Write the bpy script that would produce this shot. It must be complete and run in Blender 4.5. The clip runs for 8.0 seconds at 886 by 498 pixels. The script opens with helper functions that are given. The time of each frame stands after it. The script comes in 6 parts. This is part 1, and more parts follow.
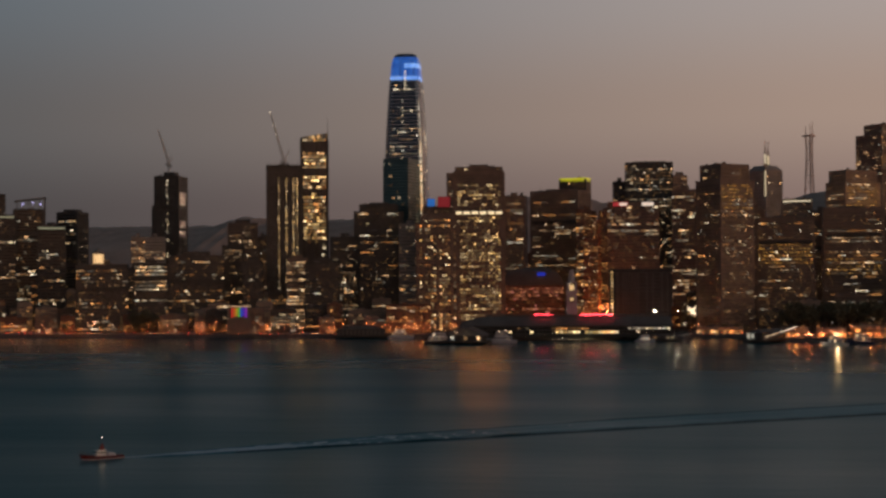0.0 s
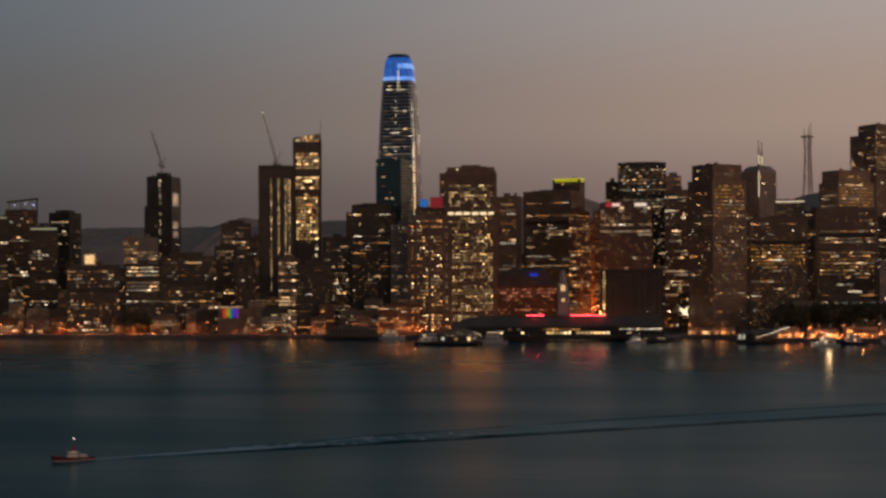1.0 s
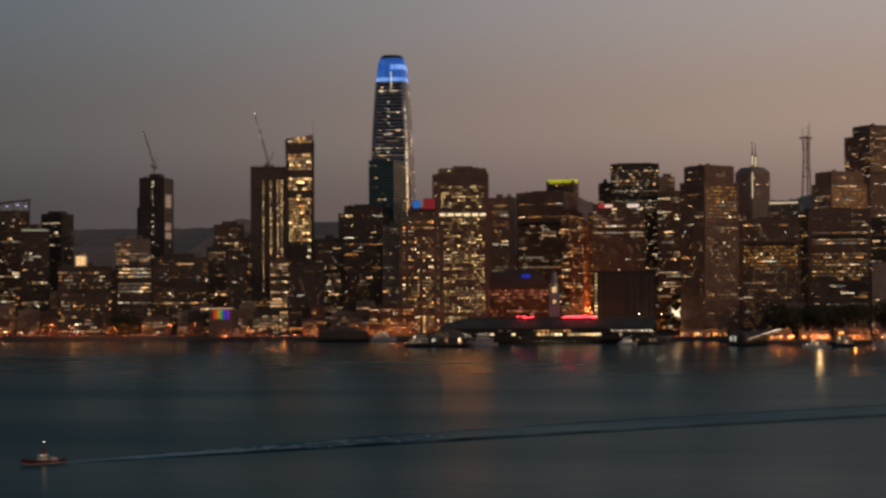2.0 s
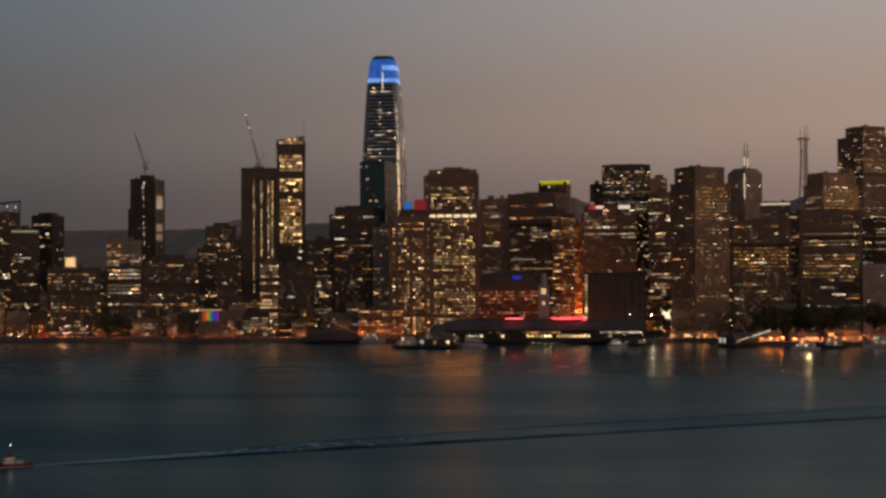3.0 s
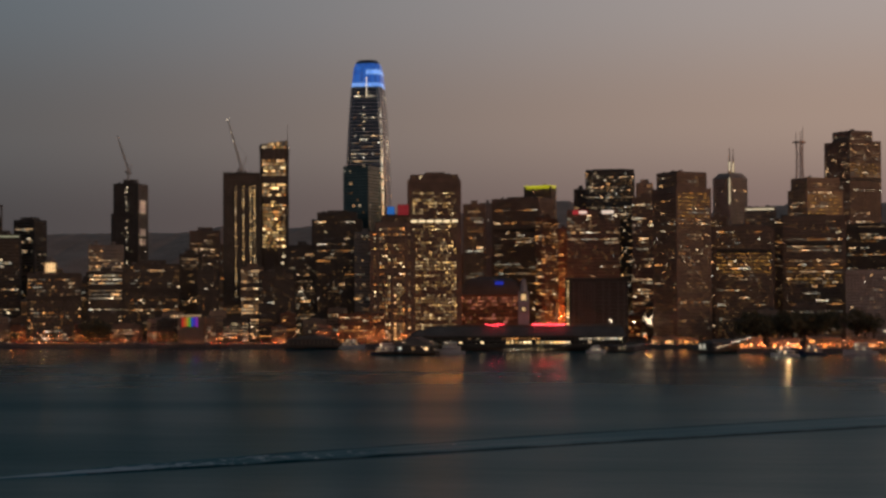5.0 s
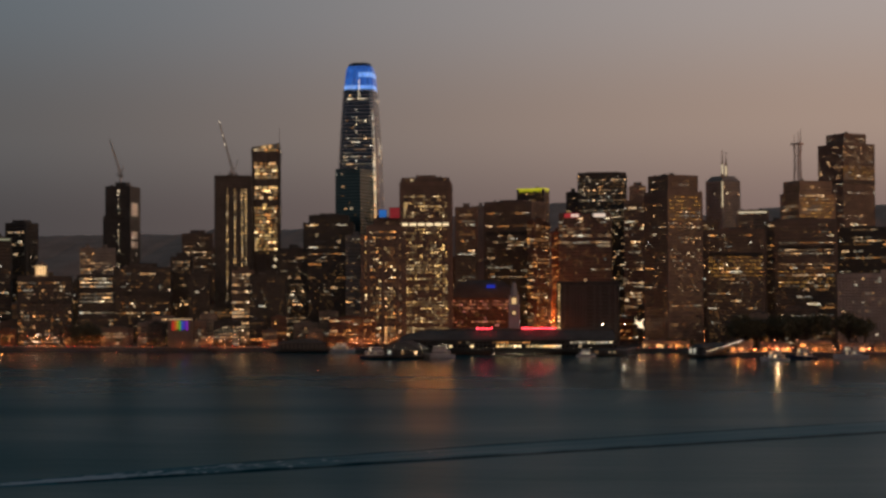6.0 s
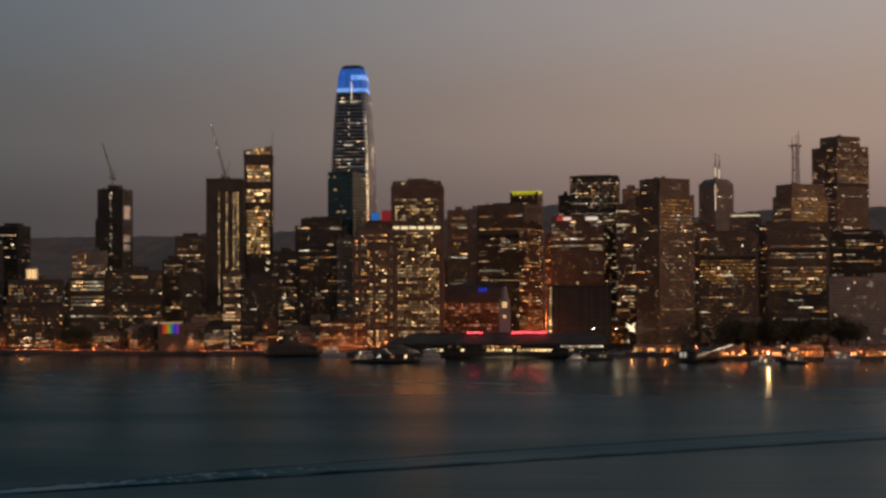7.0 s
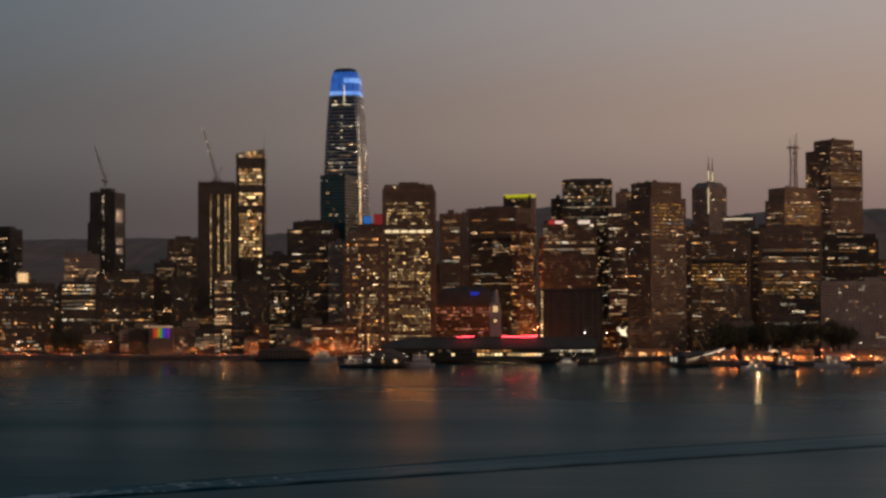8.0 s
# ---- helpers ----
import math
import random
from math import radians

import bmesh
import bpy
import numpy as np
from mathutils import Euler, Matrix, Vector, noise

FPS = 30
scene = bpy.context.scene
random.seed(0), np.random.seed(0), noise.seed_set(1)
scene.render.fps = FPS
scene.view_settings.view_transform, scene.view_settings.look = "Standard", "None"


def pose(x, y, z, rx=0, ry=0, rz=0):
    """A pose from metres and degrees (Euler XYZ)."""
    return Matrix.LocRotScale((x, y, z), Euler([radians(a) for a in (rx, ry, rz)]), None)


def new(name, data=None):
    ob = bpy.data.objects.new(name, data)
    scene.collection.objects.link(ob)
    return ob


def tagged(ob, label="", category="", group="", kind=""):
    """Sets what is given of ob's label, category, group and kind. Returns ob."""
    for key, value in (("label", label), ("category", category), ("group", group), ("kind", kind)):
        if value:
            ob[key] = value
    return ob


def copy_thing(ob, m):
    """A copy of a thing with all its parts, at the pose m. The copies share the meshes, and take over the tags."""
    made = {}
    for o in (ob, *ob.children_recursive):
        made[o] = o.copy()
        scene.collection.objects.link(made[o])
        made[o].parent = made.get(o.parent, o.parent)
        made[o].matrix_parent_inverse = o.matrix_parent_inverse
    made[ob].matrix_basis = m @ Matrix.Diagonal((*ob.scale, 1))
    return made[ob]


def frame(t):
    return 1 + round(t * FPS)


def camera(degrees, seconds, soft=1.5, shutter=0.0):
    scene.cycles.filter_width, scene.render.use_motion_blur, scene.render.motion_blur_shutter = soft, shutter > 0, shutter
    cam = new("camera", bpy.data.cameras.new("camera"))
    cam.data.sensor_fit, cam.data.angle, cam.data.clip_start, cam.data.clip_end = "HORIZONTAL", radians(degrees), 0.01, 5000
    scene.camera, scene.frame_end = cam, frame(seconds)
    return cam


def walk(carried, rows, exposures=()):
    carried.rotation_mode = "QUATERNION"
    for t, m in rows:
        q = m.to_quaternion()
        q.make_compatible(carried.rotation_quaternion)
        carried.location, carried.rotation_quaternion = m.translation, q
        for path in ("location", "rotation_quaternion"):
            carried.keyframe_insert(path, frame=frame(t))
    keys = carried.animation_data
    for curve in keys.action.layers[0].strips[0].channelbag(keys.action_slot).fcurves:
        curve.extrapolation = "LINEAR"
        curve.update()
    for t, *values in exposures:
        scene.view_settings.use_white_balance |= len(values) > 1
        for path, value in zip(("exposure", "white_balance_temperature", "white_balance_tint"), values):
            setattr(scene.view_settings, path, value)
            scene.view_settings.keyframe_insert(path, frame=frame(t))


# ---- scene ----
# ---- camera and its path ----
cam = camera(35.09, 8.0, soft=2.95)
ROWS = [
    (0, 0.00, 0.00, 66.00, 0.912, 0.333, 3.972),
    (0.5, 4.72, 1.83, 65.81, 0.927, 0.335, 3.996),
    (1, 9.46, 3.74, 65.74, 0.949, 0.338, 4.019),
    (1.5, 14.10, 5.81, 65.78, 0.975, 0.339, 4.048),
    (3, 29.60, 12.69, 66.15, 1.043, 0.337, 4.088),
    (3.5, 34.80, 15.01, 66.58, 1.070, 0.334, 4.101),
    (4, 40.01, 17.31, 67.36, 1.106, 0.328, 4.112),
    (4.5, 44.94, 19.53, 68.20, 1.127, 0.322, 4.128),
    (6, 59.47, 25.76, 71.46, 1.192, 0.298, 4.170),
    (6.5, 64.21, 27.60, 72.67, 1.212, 0.291, 4.183),
    (7, 68.80, 29.26, 73.99, 1.232, 0.285, 4.198),
    (7.5, 73.27, 30.94, 75.40, 1.251, 0.280, 4.213),
    (8, 77.91, 32.82, 76.86, 1.273, 0.275, 4.219),
]
walk(cam, [(t, pose(x, y, z, 90 + pitch, roll, yaw)) for t, x, y, z, pitch, roll, yaw in ROWS])

# ---- world: dusk sky, warm afterglow ahead and to the right, blue-grey behind ----
def sky_world():
    w = bpy.data.worlds.new("dusk_sky")
    scene.world = w
    w.use_nodes = True
    nt = w.node_tree
    nt.nodes.clear()
    N, L = nt.nodes.new, nt.links.new
    tc, sep = N("ShaderNodeTexCoord"), N("ShaderNodeSeparateXYZ")
    L(tc.outputs["Generated"], sep.inputs[0])

    def ramp(stops):
        r = N("ShaderNodeValToRGB")
        r.color_ramp.interpolation = "EASE"
        while len(r.color_ramp.elements) < len(stops):
            r.color_ramp.elements.new(0.5)
        for e, (p, c) in zip(r.color_ramp.elements, stops):
            e.position, e.color = p, (*c, 1)
        return r

    el = N("ShaderNodeMapRange")
    el.inputs["From Min"].default_value, el.inputs["From Max"].default_value = 0.0, 0.5
    L(sep.outputs["Z"], el.inputs["Value"])
    cool = ramp([(0.0, (.047, .046, .048)), (.07, (.060, .057, .059)), (.2, (.096, .097, .100)), (.4, (.108, .134, .155)), (.48, (.030, .068, .084)), (.7, (.008, .036, .048)), (1, (.006, .03, .042))])
    warm = ramp([(0.0, (.195, .134, .122)), (.08, (.258, .175, .152)), (.22, (.395, .284, .228)), (.4, (.41, .345, .32)), (.55, (.35, .38, .39)), (.7, (.28, .345, .375)), (1, (.08, .135, .165))])
    az = N("ShaderNodeMath")
    az.operation = "ARCTAN2"
    L(sep.outputs["X"], az.inputs[0])
    L(sep.outputs["Y"], az.inputs[1])
    side = N("ShaderNodeMapRange")
    side.interpolation_type = "SMOOTHSTEP"
    side.inputs["From Min"].default_value, side.inputs["From Max"].default_value = radians(-30), radians(22)
    L(az.outputs[0], side.inputs["Value"])
    mix = N("ShaderNodeMix")
    mix.data_type = "RGBA"
    for r in (cool, warm):
        L(el.outputs[0], r.inputs["Fac"])
    L(side.outputs[0], mix.inputs["Factor"])
    L(cool.outputs[0], mix.inputs["A"])
    L(warm.outputs[0], mix.inputs["B"])
    glowing = ramp([(0.0, (1.2, .50, .24)), (.08, (1.35, .58, .28)), (.22, (1.1, .56, .33)), (.4, (.62, .45, .36)), (.62, (.24, .24, .245)), (1, (.04, .065, .095))])
    back = ramp([(0, (.110, .085, .080)), (.3, (.090, .082, .082)), (.7, (.05, .066, .086)), (1, (.028, .045, .07))])
    west = N("ShaderNodeMapRange")
    west.interpolation_type = "SMOOTHSTEP"
    west.inputs["From Min"].default_value, west.inputs["From Max"].default_value = radians(16), radians(60)
    L(az.outputs[0], west.inputs["Value"])
    front = N("ShaderNodeMix")
    front.data_type = "RGBA"
    for r in (glowing, back):
        L(el.outputs[0], r.inputs["Fac"])
    L(west.outputs[0], front.inputs["Factor"])
    L(mix.outputs["Result"], front.inputs["A"])
    L(glowing.outputs[0], front.inputs["B"])
    dot = N("ShaderNodeVectorMath")
    dot.operation = "DOT_PRODUCT"
    dot.inputs[1].default_value = (.88, .47, 0)
    L(tc.outputs["Generated"], dot.inputs[0])
    ahead = N("ShaderNodeMapRange")
    ahead.interpolation_type = "SMOOTHSTEP"
    ahead.inputs["From Min"].default_value, ahead.inputs["From Max"].default_value = -.6, .0
    L(dot.outputs["Value"], ahead.inputs["Value"])
    both = N("ShaderNodeMix")
    both.data_type = "RGBA"
    L(ahead.outputs[0], both.inputs["Factor"])
    L(back.outputs[0], both.inputs["A"])
    L(front.outputs["Result"], both.inputs["B"])
    bg, out = N("ShaderNodeBackground"), N("ShaderNodeOutputWorld")
    bg.inputs["Strength"].default_value = 1.0
    L(both.outputs["Result"], bg.inputs["Color"])
    L(bg.outputs[0], out.inputs["Surface"])


sky_world()


# ---- street and quay lighting: the sodium and white lamps whose light the city shows ----
SODIUM, DEEP_SODIUM, WHITE_LIGHT = (1, .30, .055), (1, .175, .022), (1, .82, .55)


def lamp_light(x, y, z, watts, colour, radius=.4, hood=0):
    """A lamp's light; hood: the opening angle of a shade that turns it down and inland."""
    l = bpy.data.lights.new("lamp_light", "SPOT" if hood else "POINT")
    l.energy, l.color, l.shadow_soft_size = watts, colour, radius
    if hood:
        l.spot_size, l.spot_blend = radians(hood), .35
    new("lamp_light", l).matrix_world = pose(x, y, z, 35 if hood else 0)


STREET_LIGHTS = []
for i in range(15):  # the avenue that runs inland behind the ferry hall
    STREET_LIGHTS.append((63 + 5 * (i % 2) + i * .5, 1412 + i * 36, 11 + 3 * (i % 3), 8000 + 1500 * i, DEEP_SODIUM))
for i in range(22):  # waterfront road
    STREET_LIGHTS.append((-612 + i * 22.5 + 6 * (i * 7 % 3), 1444 - i * 1.75, 7 + i % 3, (2300, 4200, 2800, 5200)[i % 4], DEEP_SODIUM))
for x, y, w in ((-138, 1398, 1700), (-122, 1397, 2300), (-104, 1398, 2300), (-88, 1414, 2000), (-64, 1420, 2200)):
    STREET_LIGHTS.append((x, y, 8, w, SODIUM))
for i in range(9):  # quay with the restaurants
    STREET_LIGHTS.append((226 + 27 * i, 1308 - i, 7, (2000, 1200, 2600)[i % 3], SODIUM))
for x, y, w in ((-30, 1420, 2600), (0, 1440, 3600), (30, 1460, 7000), (48, 1425, 8000), (160, 1416, 300)):
    STREET_LIGHTS.append((x, y, 11, w, DEEP_SODIUM))
for x, y, w in ((-240, 1462, 900), (-205, 1500, 900), (300, 1446, 900)):
    STREET_LIGHTS.append((x, y, 10, w, SODIUM))
for x, y, z, w in ((-118, 1402, 9, 2200), (-98, 1404, 9, 2600), (150, 1382, 9, 600), (182, 1380, 9, 600), (232, 1303, 8, 900), (300, 1300, 8, 1400), (352, 1296, 8, 1000), (412, 1292, 8, 1200), (-500, 1436, 9, 350), (-468, 1434, 9, 900), (-243, 1412, 9, 700)):
    lamp_light(x, y, z, w, SODIUM)
for x, y, z, w, c in STREET_LIGHTS:
    lamp_light(x, y, z, w, c, hood=0 if -80 < x < 120 else 122)


def flood_light(x, y, z, watts, turn, tilt=80, spread=110, colour=WHITE_LIGHT):
    """A floodlight that shines one way; turn: degrees round from inland."""
    l = bpy.data.lights.new("lamp_light", "SPOT")
    l.energy, l.color, l.shadow_soft_size, l.spot_size, l.spot_blend = watts, colour, .25, radians(spread), .5
    new("lamp_light", l).matrix_world = pose(x, y, z, tilt, 0, turn)


for x, z, w in ((-80, 56, 4500), (-66, 62, 6600), (-52, 64, 6600), (-40, 60, 5000)):  # unseen lights, added for the warm column on the water
    flood_light(x, 1444, z, w, 180, colour=SODIUM)
lamp_light(-154.9, 487.2, 3.3, 18, WHITE_LIGHT, .1)  # deck lamp of the patrol boat
flood_light(115.5, 1425.8, 24.6, 1000, 180)  # plaza masts
flood_light(138, 1427.8, 24.6, 1500, 180)
flood_light(254.6, 1224, 7.6, 5200, 180, 78, colour=(1, .68, .33))  # a yacht's floodlight turned out over the water
flood_light(-427, 1689, 154, 6000, 37, 90, 80)  # unseen lamps added off the tower to brighten the hoist panels
flood_light(-427, 1689, 118, 4500, 37, 90, 80)


# ---- materials ----
def material(name):
    m = bpy.data.materials.new(name)
    m.use_nodes = True
    nt = m.node_tree
    return m, nt, nt.nodes["Principled BSDF"]


def surface(name, colour, rough=.7, metal=0.0, scale=.08, spread=.35, bump=.3, spec=.3):
    """A worn surface: colour varied at two scales, by object, and with fine relief."""
    m, nt, p = material(name)
    N, L = nt.nodes.new, nt.links.new
    tc = N("ShaderNodeTexCoord")
    big, fine = N("ShaderNodeTexNoise"), N("ShaderNodeTexNoise")
    big.inputs["Scale"].default_value, big.inputs["Detail"].default_value = scale, 3
    fine.inputs["Scale"].default_value, fine.inputs["Detail"].default_value = scale * 14, 5
    for n in (big, fine):
        L(tc.outputs["Object"], n.inputs["Vector"])
    add = N("ShaderNodeMath")
    add.operation = "MULTIPLY_ADD"
    L(big.outputs["Fac"], add.inputs[0])
    add.inputs[1].default_value = 1.3
    L(fine.outputs["Fac"], add.inputs[2])
    mr = N("ShaderNodeMapRange")
    mr.inputs["From Min"].default_value, mr.inputs["From Max"].default_value = .6, 1.7
    mr.inputs["To Min"].default_value, mr.inputs["To Max"].default_value = 1 - spread, 1 + spread
    L(add.outputs[0], mr.inputs["Value"])
    mul = N("ShaderNodeMix")
    mul.data_type, mul.blend_type = "RGBA", "MULTIPLY"
    mul.inputs["Factor"].default_value = 1
    mul.inputs["A"].default_value = (*colour, 1)
    comb = N("ShaderNodeCombineXYZ")
    for i in range(3):
        L(mr.outputs[0], comb.inputs[i])
    L(comb.outputs[0], mul.inputs["B"])
    L(mul.outputs["Result"], p.inputs["Base Color"])
    p.inputs["Roughness"].default_value, p.inputs["Metallic"].default_value = rough, metal
    p.inputs["Specular IOR Level"].default_value = spec
    b = N("ShaderNodeBump")
    b.inputs["Strength"].default_value, b.inputs["Distance"].default_value = bump, .05
    L(fine.outputs["Fac"], b.inputs["Height"])
    L(b.outputs[0], p.inputs["Normal"])
    return m


def glow(name, colours, low, high, sampled=False, power=1.6):
    """Something that gives off light: its strength and tint differ from pane to pane."""
    m, nt, p = material(name)
    N, L = nt.nodes.new, nt.links.new
    geo = N("ShaderNodeNewGeometry")
    info, mixed, wrap = N("ShaderNodeObjectInfo"), N("ShaderNodeMath"), N("ShaderNodeMath")
    L(geo.outputs["Random Per Island"], mixed.inputs[0])
    L(info.outputs["Random"], mixed.inputs[1])
    wrap.operation = "FRACT"
    L(mixed.outputs[0], wrap.inputs[0])
    pw = N("ShaderNodeMath")
    pw.operation = "POWER"
    L(wrap.outputs[0], pw.inputs[0])
    pw.inputs[1].default_value = power
    mr = N("ShaderNodeMapRange")
    mr.inputs["To Min"].default_value, mr.inputs["To Max"].default_value = low, high
    L(pw.outputs[0], mr.inputs["Value"])
    wn = N("ShaderNodeTexWhiteNoise")
    wn.noise_dimensions = "1D"
    L(wrap.outputs[0], wn.inputs["W"])
    colours = list(colours) * (2 if len(colours) == 1 else 1)
    r = N("ShaderNodeValToRGB")
    while len(r.color_ramp.elements) < len(colours):
        r.color_ramp.elements.new(.5)
    for i, (e, c) in enumerate(zip(r.color_ramp.elements, colours)):
        e.position, e.color = i / max(1, len(colours) - 1), (*c, 1)
    L(wn.outputs["Value"], r.inputs["Fac"])
    p.inputs["Base Color"].default_value = (.05, .05, .05, 1)
    p.inputs["Roughness"].default_value = .2
    L(r.outputs[0], p.inputs["Emission Color"])
    L(mr.outputs[0], p.inputs["Emission Strength"])
    m.cycles.emission_sampling = "FRONT" if sampled else "NONE"
    return m


def glass_dark(name, colour=(.012, .016, .02), rough=.12):
    m, nt, p = material(name)
    N, L = nt.nodes.new, nt.links.new
    geo, mr = N("ShaderNodeNewGeometry"), N("ShaderNodeMapRange")
    mr.inputs["To Min"].default_value, mr.inputs["To Max"].default_value = .5 * rough, 2.2 * rough
    L(geo.outputs["Random Per Island"], mr.inputs["Value"])
    L(mr.outputs[0], p.inputs["Roughness"])
    p.inputs["Base Color"].default_value = (*colour, 1)
    p.inputs["IOR"].default_value = 1.5
    return m


def water_material(name, spec, base, rough):
    """Rippled water; spec: how much of the mirrored sky the waves let through at a low angle."""
    m, nt, p = material(name)
    N, L = nt.nodes.new, nt.links.new
    tc, mp = N("ShaderNodeTexCoord"), N("ShaderNodeMapping")
    mp.inputs["Scale"].default_value = (.22, 1, 1)
    L(tc.outputs["Object"], mp.inputs["Vector"])
    streak, wave, ripple = N("ShaderNodeTexNoise"), N("ShaderNodeTexNoise"), N("ShaderNodeTexNoise")
    for n, s, d in ((streak, .012, 4), (wave, .11, 3), (ripple, .5, 3)):
        n.inputs["Scale"].default_value, n.inputs["Detail"].default_value = s, d
        L((tc if n is ripple else mp).outputs[0 if n is mp else ("Object" if n is ripple else "Vector")], n.inputs["Vector"])
    mr = N("ShaderNodeMapRange")
    mr.inputs["From Min"].default_value, mr.inputs["From Max"].default_value = .35, .65
    mr.inputs["To Min"].default_value, mr.inputs["To Max"].default_value = rough
    L(streak.outputs["Fac"], mr.inputs["Value"])
    p.inputs["Base Color"].default_value = (*base, 1)
    p.inputs["IOR"].default_value = 1.33
    p.inputs["Specular IOR Level"].default_value = spec
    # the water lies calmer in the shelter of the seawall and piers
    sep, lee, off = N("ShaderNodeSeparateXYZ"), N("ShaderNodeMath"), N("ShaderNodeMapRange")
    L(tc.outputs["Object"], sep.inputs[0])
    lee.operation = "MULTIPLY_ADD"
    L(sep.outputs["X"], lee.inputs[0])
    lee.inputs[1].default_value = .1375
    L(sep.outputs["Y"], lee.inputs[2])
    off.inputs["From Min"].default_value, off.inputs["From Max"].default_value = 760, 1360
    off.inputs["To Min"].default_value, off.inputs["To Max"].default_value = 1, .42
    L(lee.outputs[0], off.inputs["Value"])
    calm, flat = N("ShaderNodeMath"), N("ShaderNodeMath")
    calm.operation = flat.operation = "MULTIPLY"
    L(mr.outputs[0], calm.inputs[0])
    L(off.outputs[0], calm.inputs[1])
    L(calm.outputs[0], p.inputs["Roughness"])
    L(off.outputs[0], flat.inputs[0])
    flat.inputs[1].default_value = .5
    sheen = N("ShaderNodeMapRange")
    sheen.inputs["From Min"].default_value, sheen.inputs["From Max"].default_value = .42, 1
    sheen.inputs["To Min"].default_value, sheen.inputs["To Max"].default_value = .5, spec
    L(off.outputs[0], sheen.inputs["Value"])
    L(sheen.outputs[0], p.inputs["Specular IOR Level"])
    b1, b2 = N("ShaderNodeBump"), N("ShaderNodeBump")
    L(flat.outputs[0], b1.inputs["Strength"])
    b1.inputs["Distance"].default_value = .5
    b2.inputs["Strength"].default_value, b2.inputs["Distance"].default_value = .4, .15
    L(wave.outputs["Fac"], b1.inputs["Height"])
    L(ripple.outputs["Fac"], b2.inputs["Height"])
    L(b1.outputs[0], b2.inputs["Normal"])
    L(b2.outputs[0], p.inputs["Normal"])
    return m


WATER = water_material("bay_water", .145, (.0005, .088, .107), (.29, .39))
# Pale sheen and dark shade of the wake's slopes, put into the colour.
CHURNED_SHEEN = water_material("churned_water_sheen", .18, (.001, .112, .15), (.30, .45))
SWELL_SHADE = water_material("swell_shade_water", .03, (.001, .03, .04), (.3, .45))
CONCRETE = surface("grey_concrete", (.34, .30, .265))
PALE = surface("pale_precast", (.38, .29, .22))
BROWN = surface("brown_granite", (.235, .168, .125), .5)
DARK = surface("dark_metal_cladding", (.088, .08, .07), .45, .2)
BLUEGREY = surface("blue_grey_cladding", (.10, .125, .15), .35, .4)
BRICK = surface("red_brick_facade", (.22, .115, .075), .8)
ROOF = surface("roof_membrane", (.13, .12, .115), .85)
ASPHALT = surface("asphalt", (.075, .07, .066), .85)
ROADWAY = surface("worn_concrete_roadway", (.25, .225, .2), .8)
PAVING = surface("promenade_paving", (.34, .29, .25), .8)
STEEL = surface("painted_steel", (.18, .17, .165), .5, .6)
MAST = surface("red_and_grey_mast_steel", (.42, .31, .27), .6)
TAN = surface("tan_precast", (.40, .28, .19))
STUCCO = surface("pale_stucco", (.55, .45, .38))
TIMBER = surface("weathered_pier_timber", (.09, .075, .06), .9)


HILL = surface("dry_grass_hillside", (.42, .28, .215), .95, scale=.01, spread=.35)
GLASS = glass_dark("dark_window_glass", (.10, .085, .075), .22)
BLACK_GLASS = glass_dark("black_window_glass", (.012, .015, .015), .14)
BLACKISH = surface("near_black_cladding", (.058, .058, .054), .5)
DARK_ROOF = surface("dark_slate_roof", (.14, .125, .11), .9)
BLUE_GLASS = glass_dark("blue_coated_glass", (.11, .145, .185), .10)
TEAL_GLASS = glass_dark("teal_coated_glass", (.085, .17, .19), .10)
TEAL_GLASS.node_tree.nodes["Principled BSDF"].inputs["Metallic"].default_value = .6
TEAL = surface("teal_metal_cladding", (.07, .125, .135), .35, .4)
BLUE_GLASS.node_tree.nodes["Principled BSDF"].inputs["Metallic"].default_value = .6
CRANE_STEEL = surface("pale_crane_paint", (.5, .46, .4), .5)
CORNER_GLASS = glass_dark("mirrored_corner_glass", (.26, .27, .29), .09)
CORNER_GLASS.node_tree.nodes["Principled BSDF"].inputs["Metallic"].default_value = .9
ALUMINIUM = surface("pale_aluminium", (.5, .5, .51), .4, .3)
WARM = glow("warm_lit_pane", [(1, .50, .14), (1, .62, .25), (.97, .44, .10), (1, .78, .46)], .06, 3.6, power=2.8)
AMBER = glow("amber_lit_pane", [(1, .33, .07), (1, .46, .14), (.95, .38, .09)], .05, 2.2, power=2.6)
COOL = glow("pale_lit_pane", [(.9, .74, .34), (1, .78, .46), (.78, .76, .5)], .05, 2.9, power=2.8)
LAMP = glow("sodium_lamp_glass", [(1, .19, .04), (1, .26, .08), (1, .13, .02), (1, .44, .2)], 6, 120, True, 2.5)
CITY_LAMP = glow("bright_sodium_lamp_glass", [(1, .26, .04), (1, .33, .07)], 60, 120, True)
WHITE_LAMP = glow("white_lamp_glass", [(1, .80, .52), (1, .86, .64)], 40, 90, True)
GOLD = glow("golden_office_ceiling", [(1, .50, .09), (1, .42, .06), (1, .56, .14)], .1, .8, power=1.6)
DIM = glow("dimly_lit_pane", [(1, .46, .13), (1, .56, .2), (.9, .42, .12)], .02, .26, power=1.8)
CROWN_YELLOW = glow("yellow_crown_light", [(.75, .70, .02)], .6, .7)
BRIGHT = glow("bright_office_pane", [(1, .62, .22), (1, .70, .32)], .3, 2, power=2)
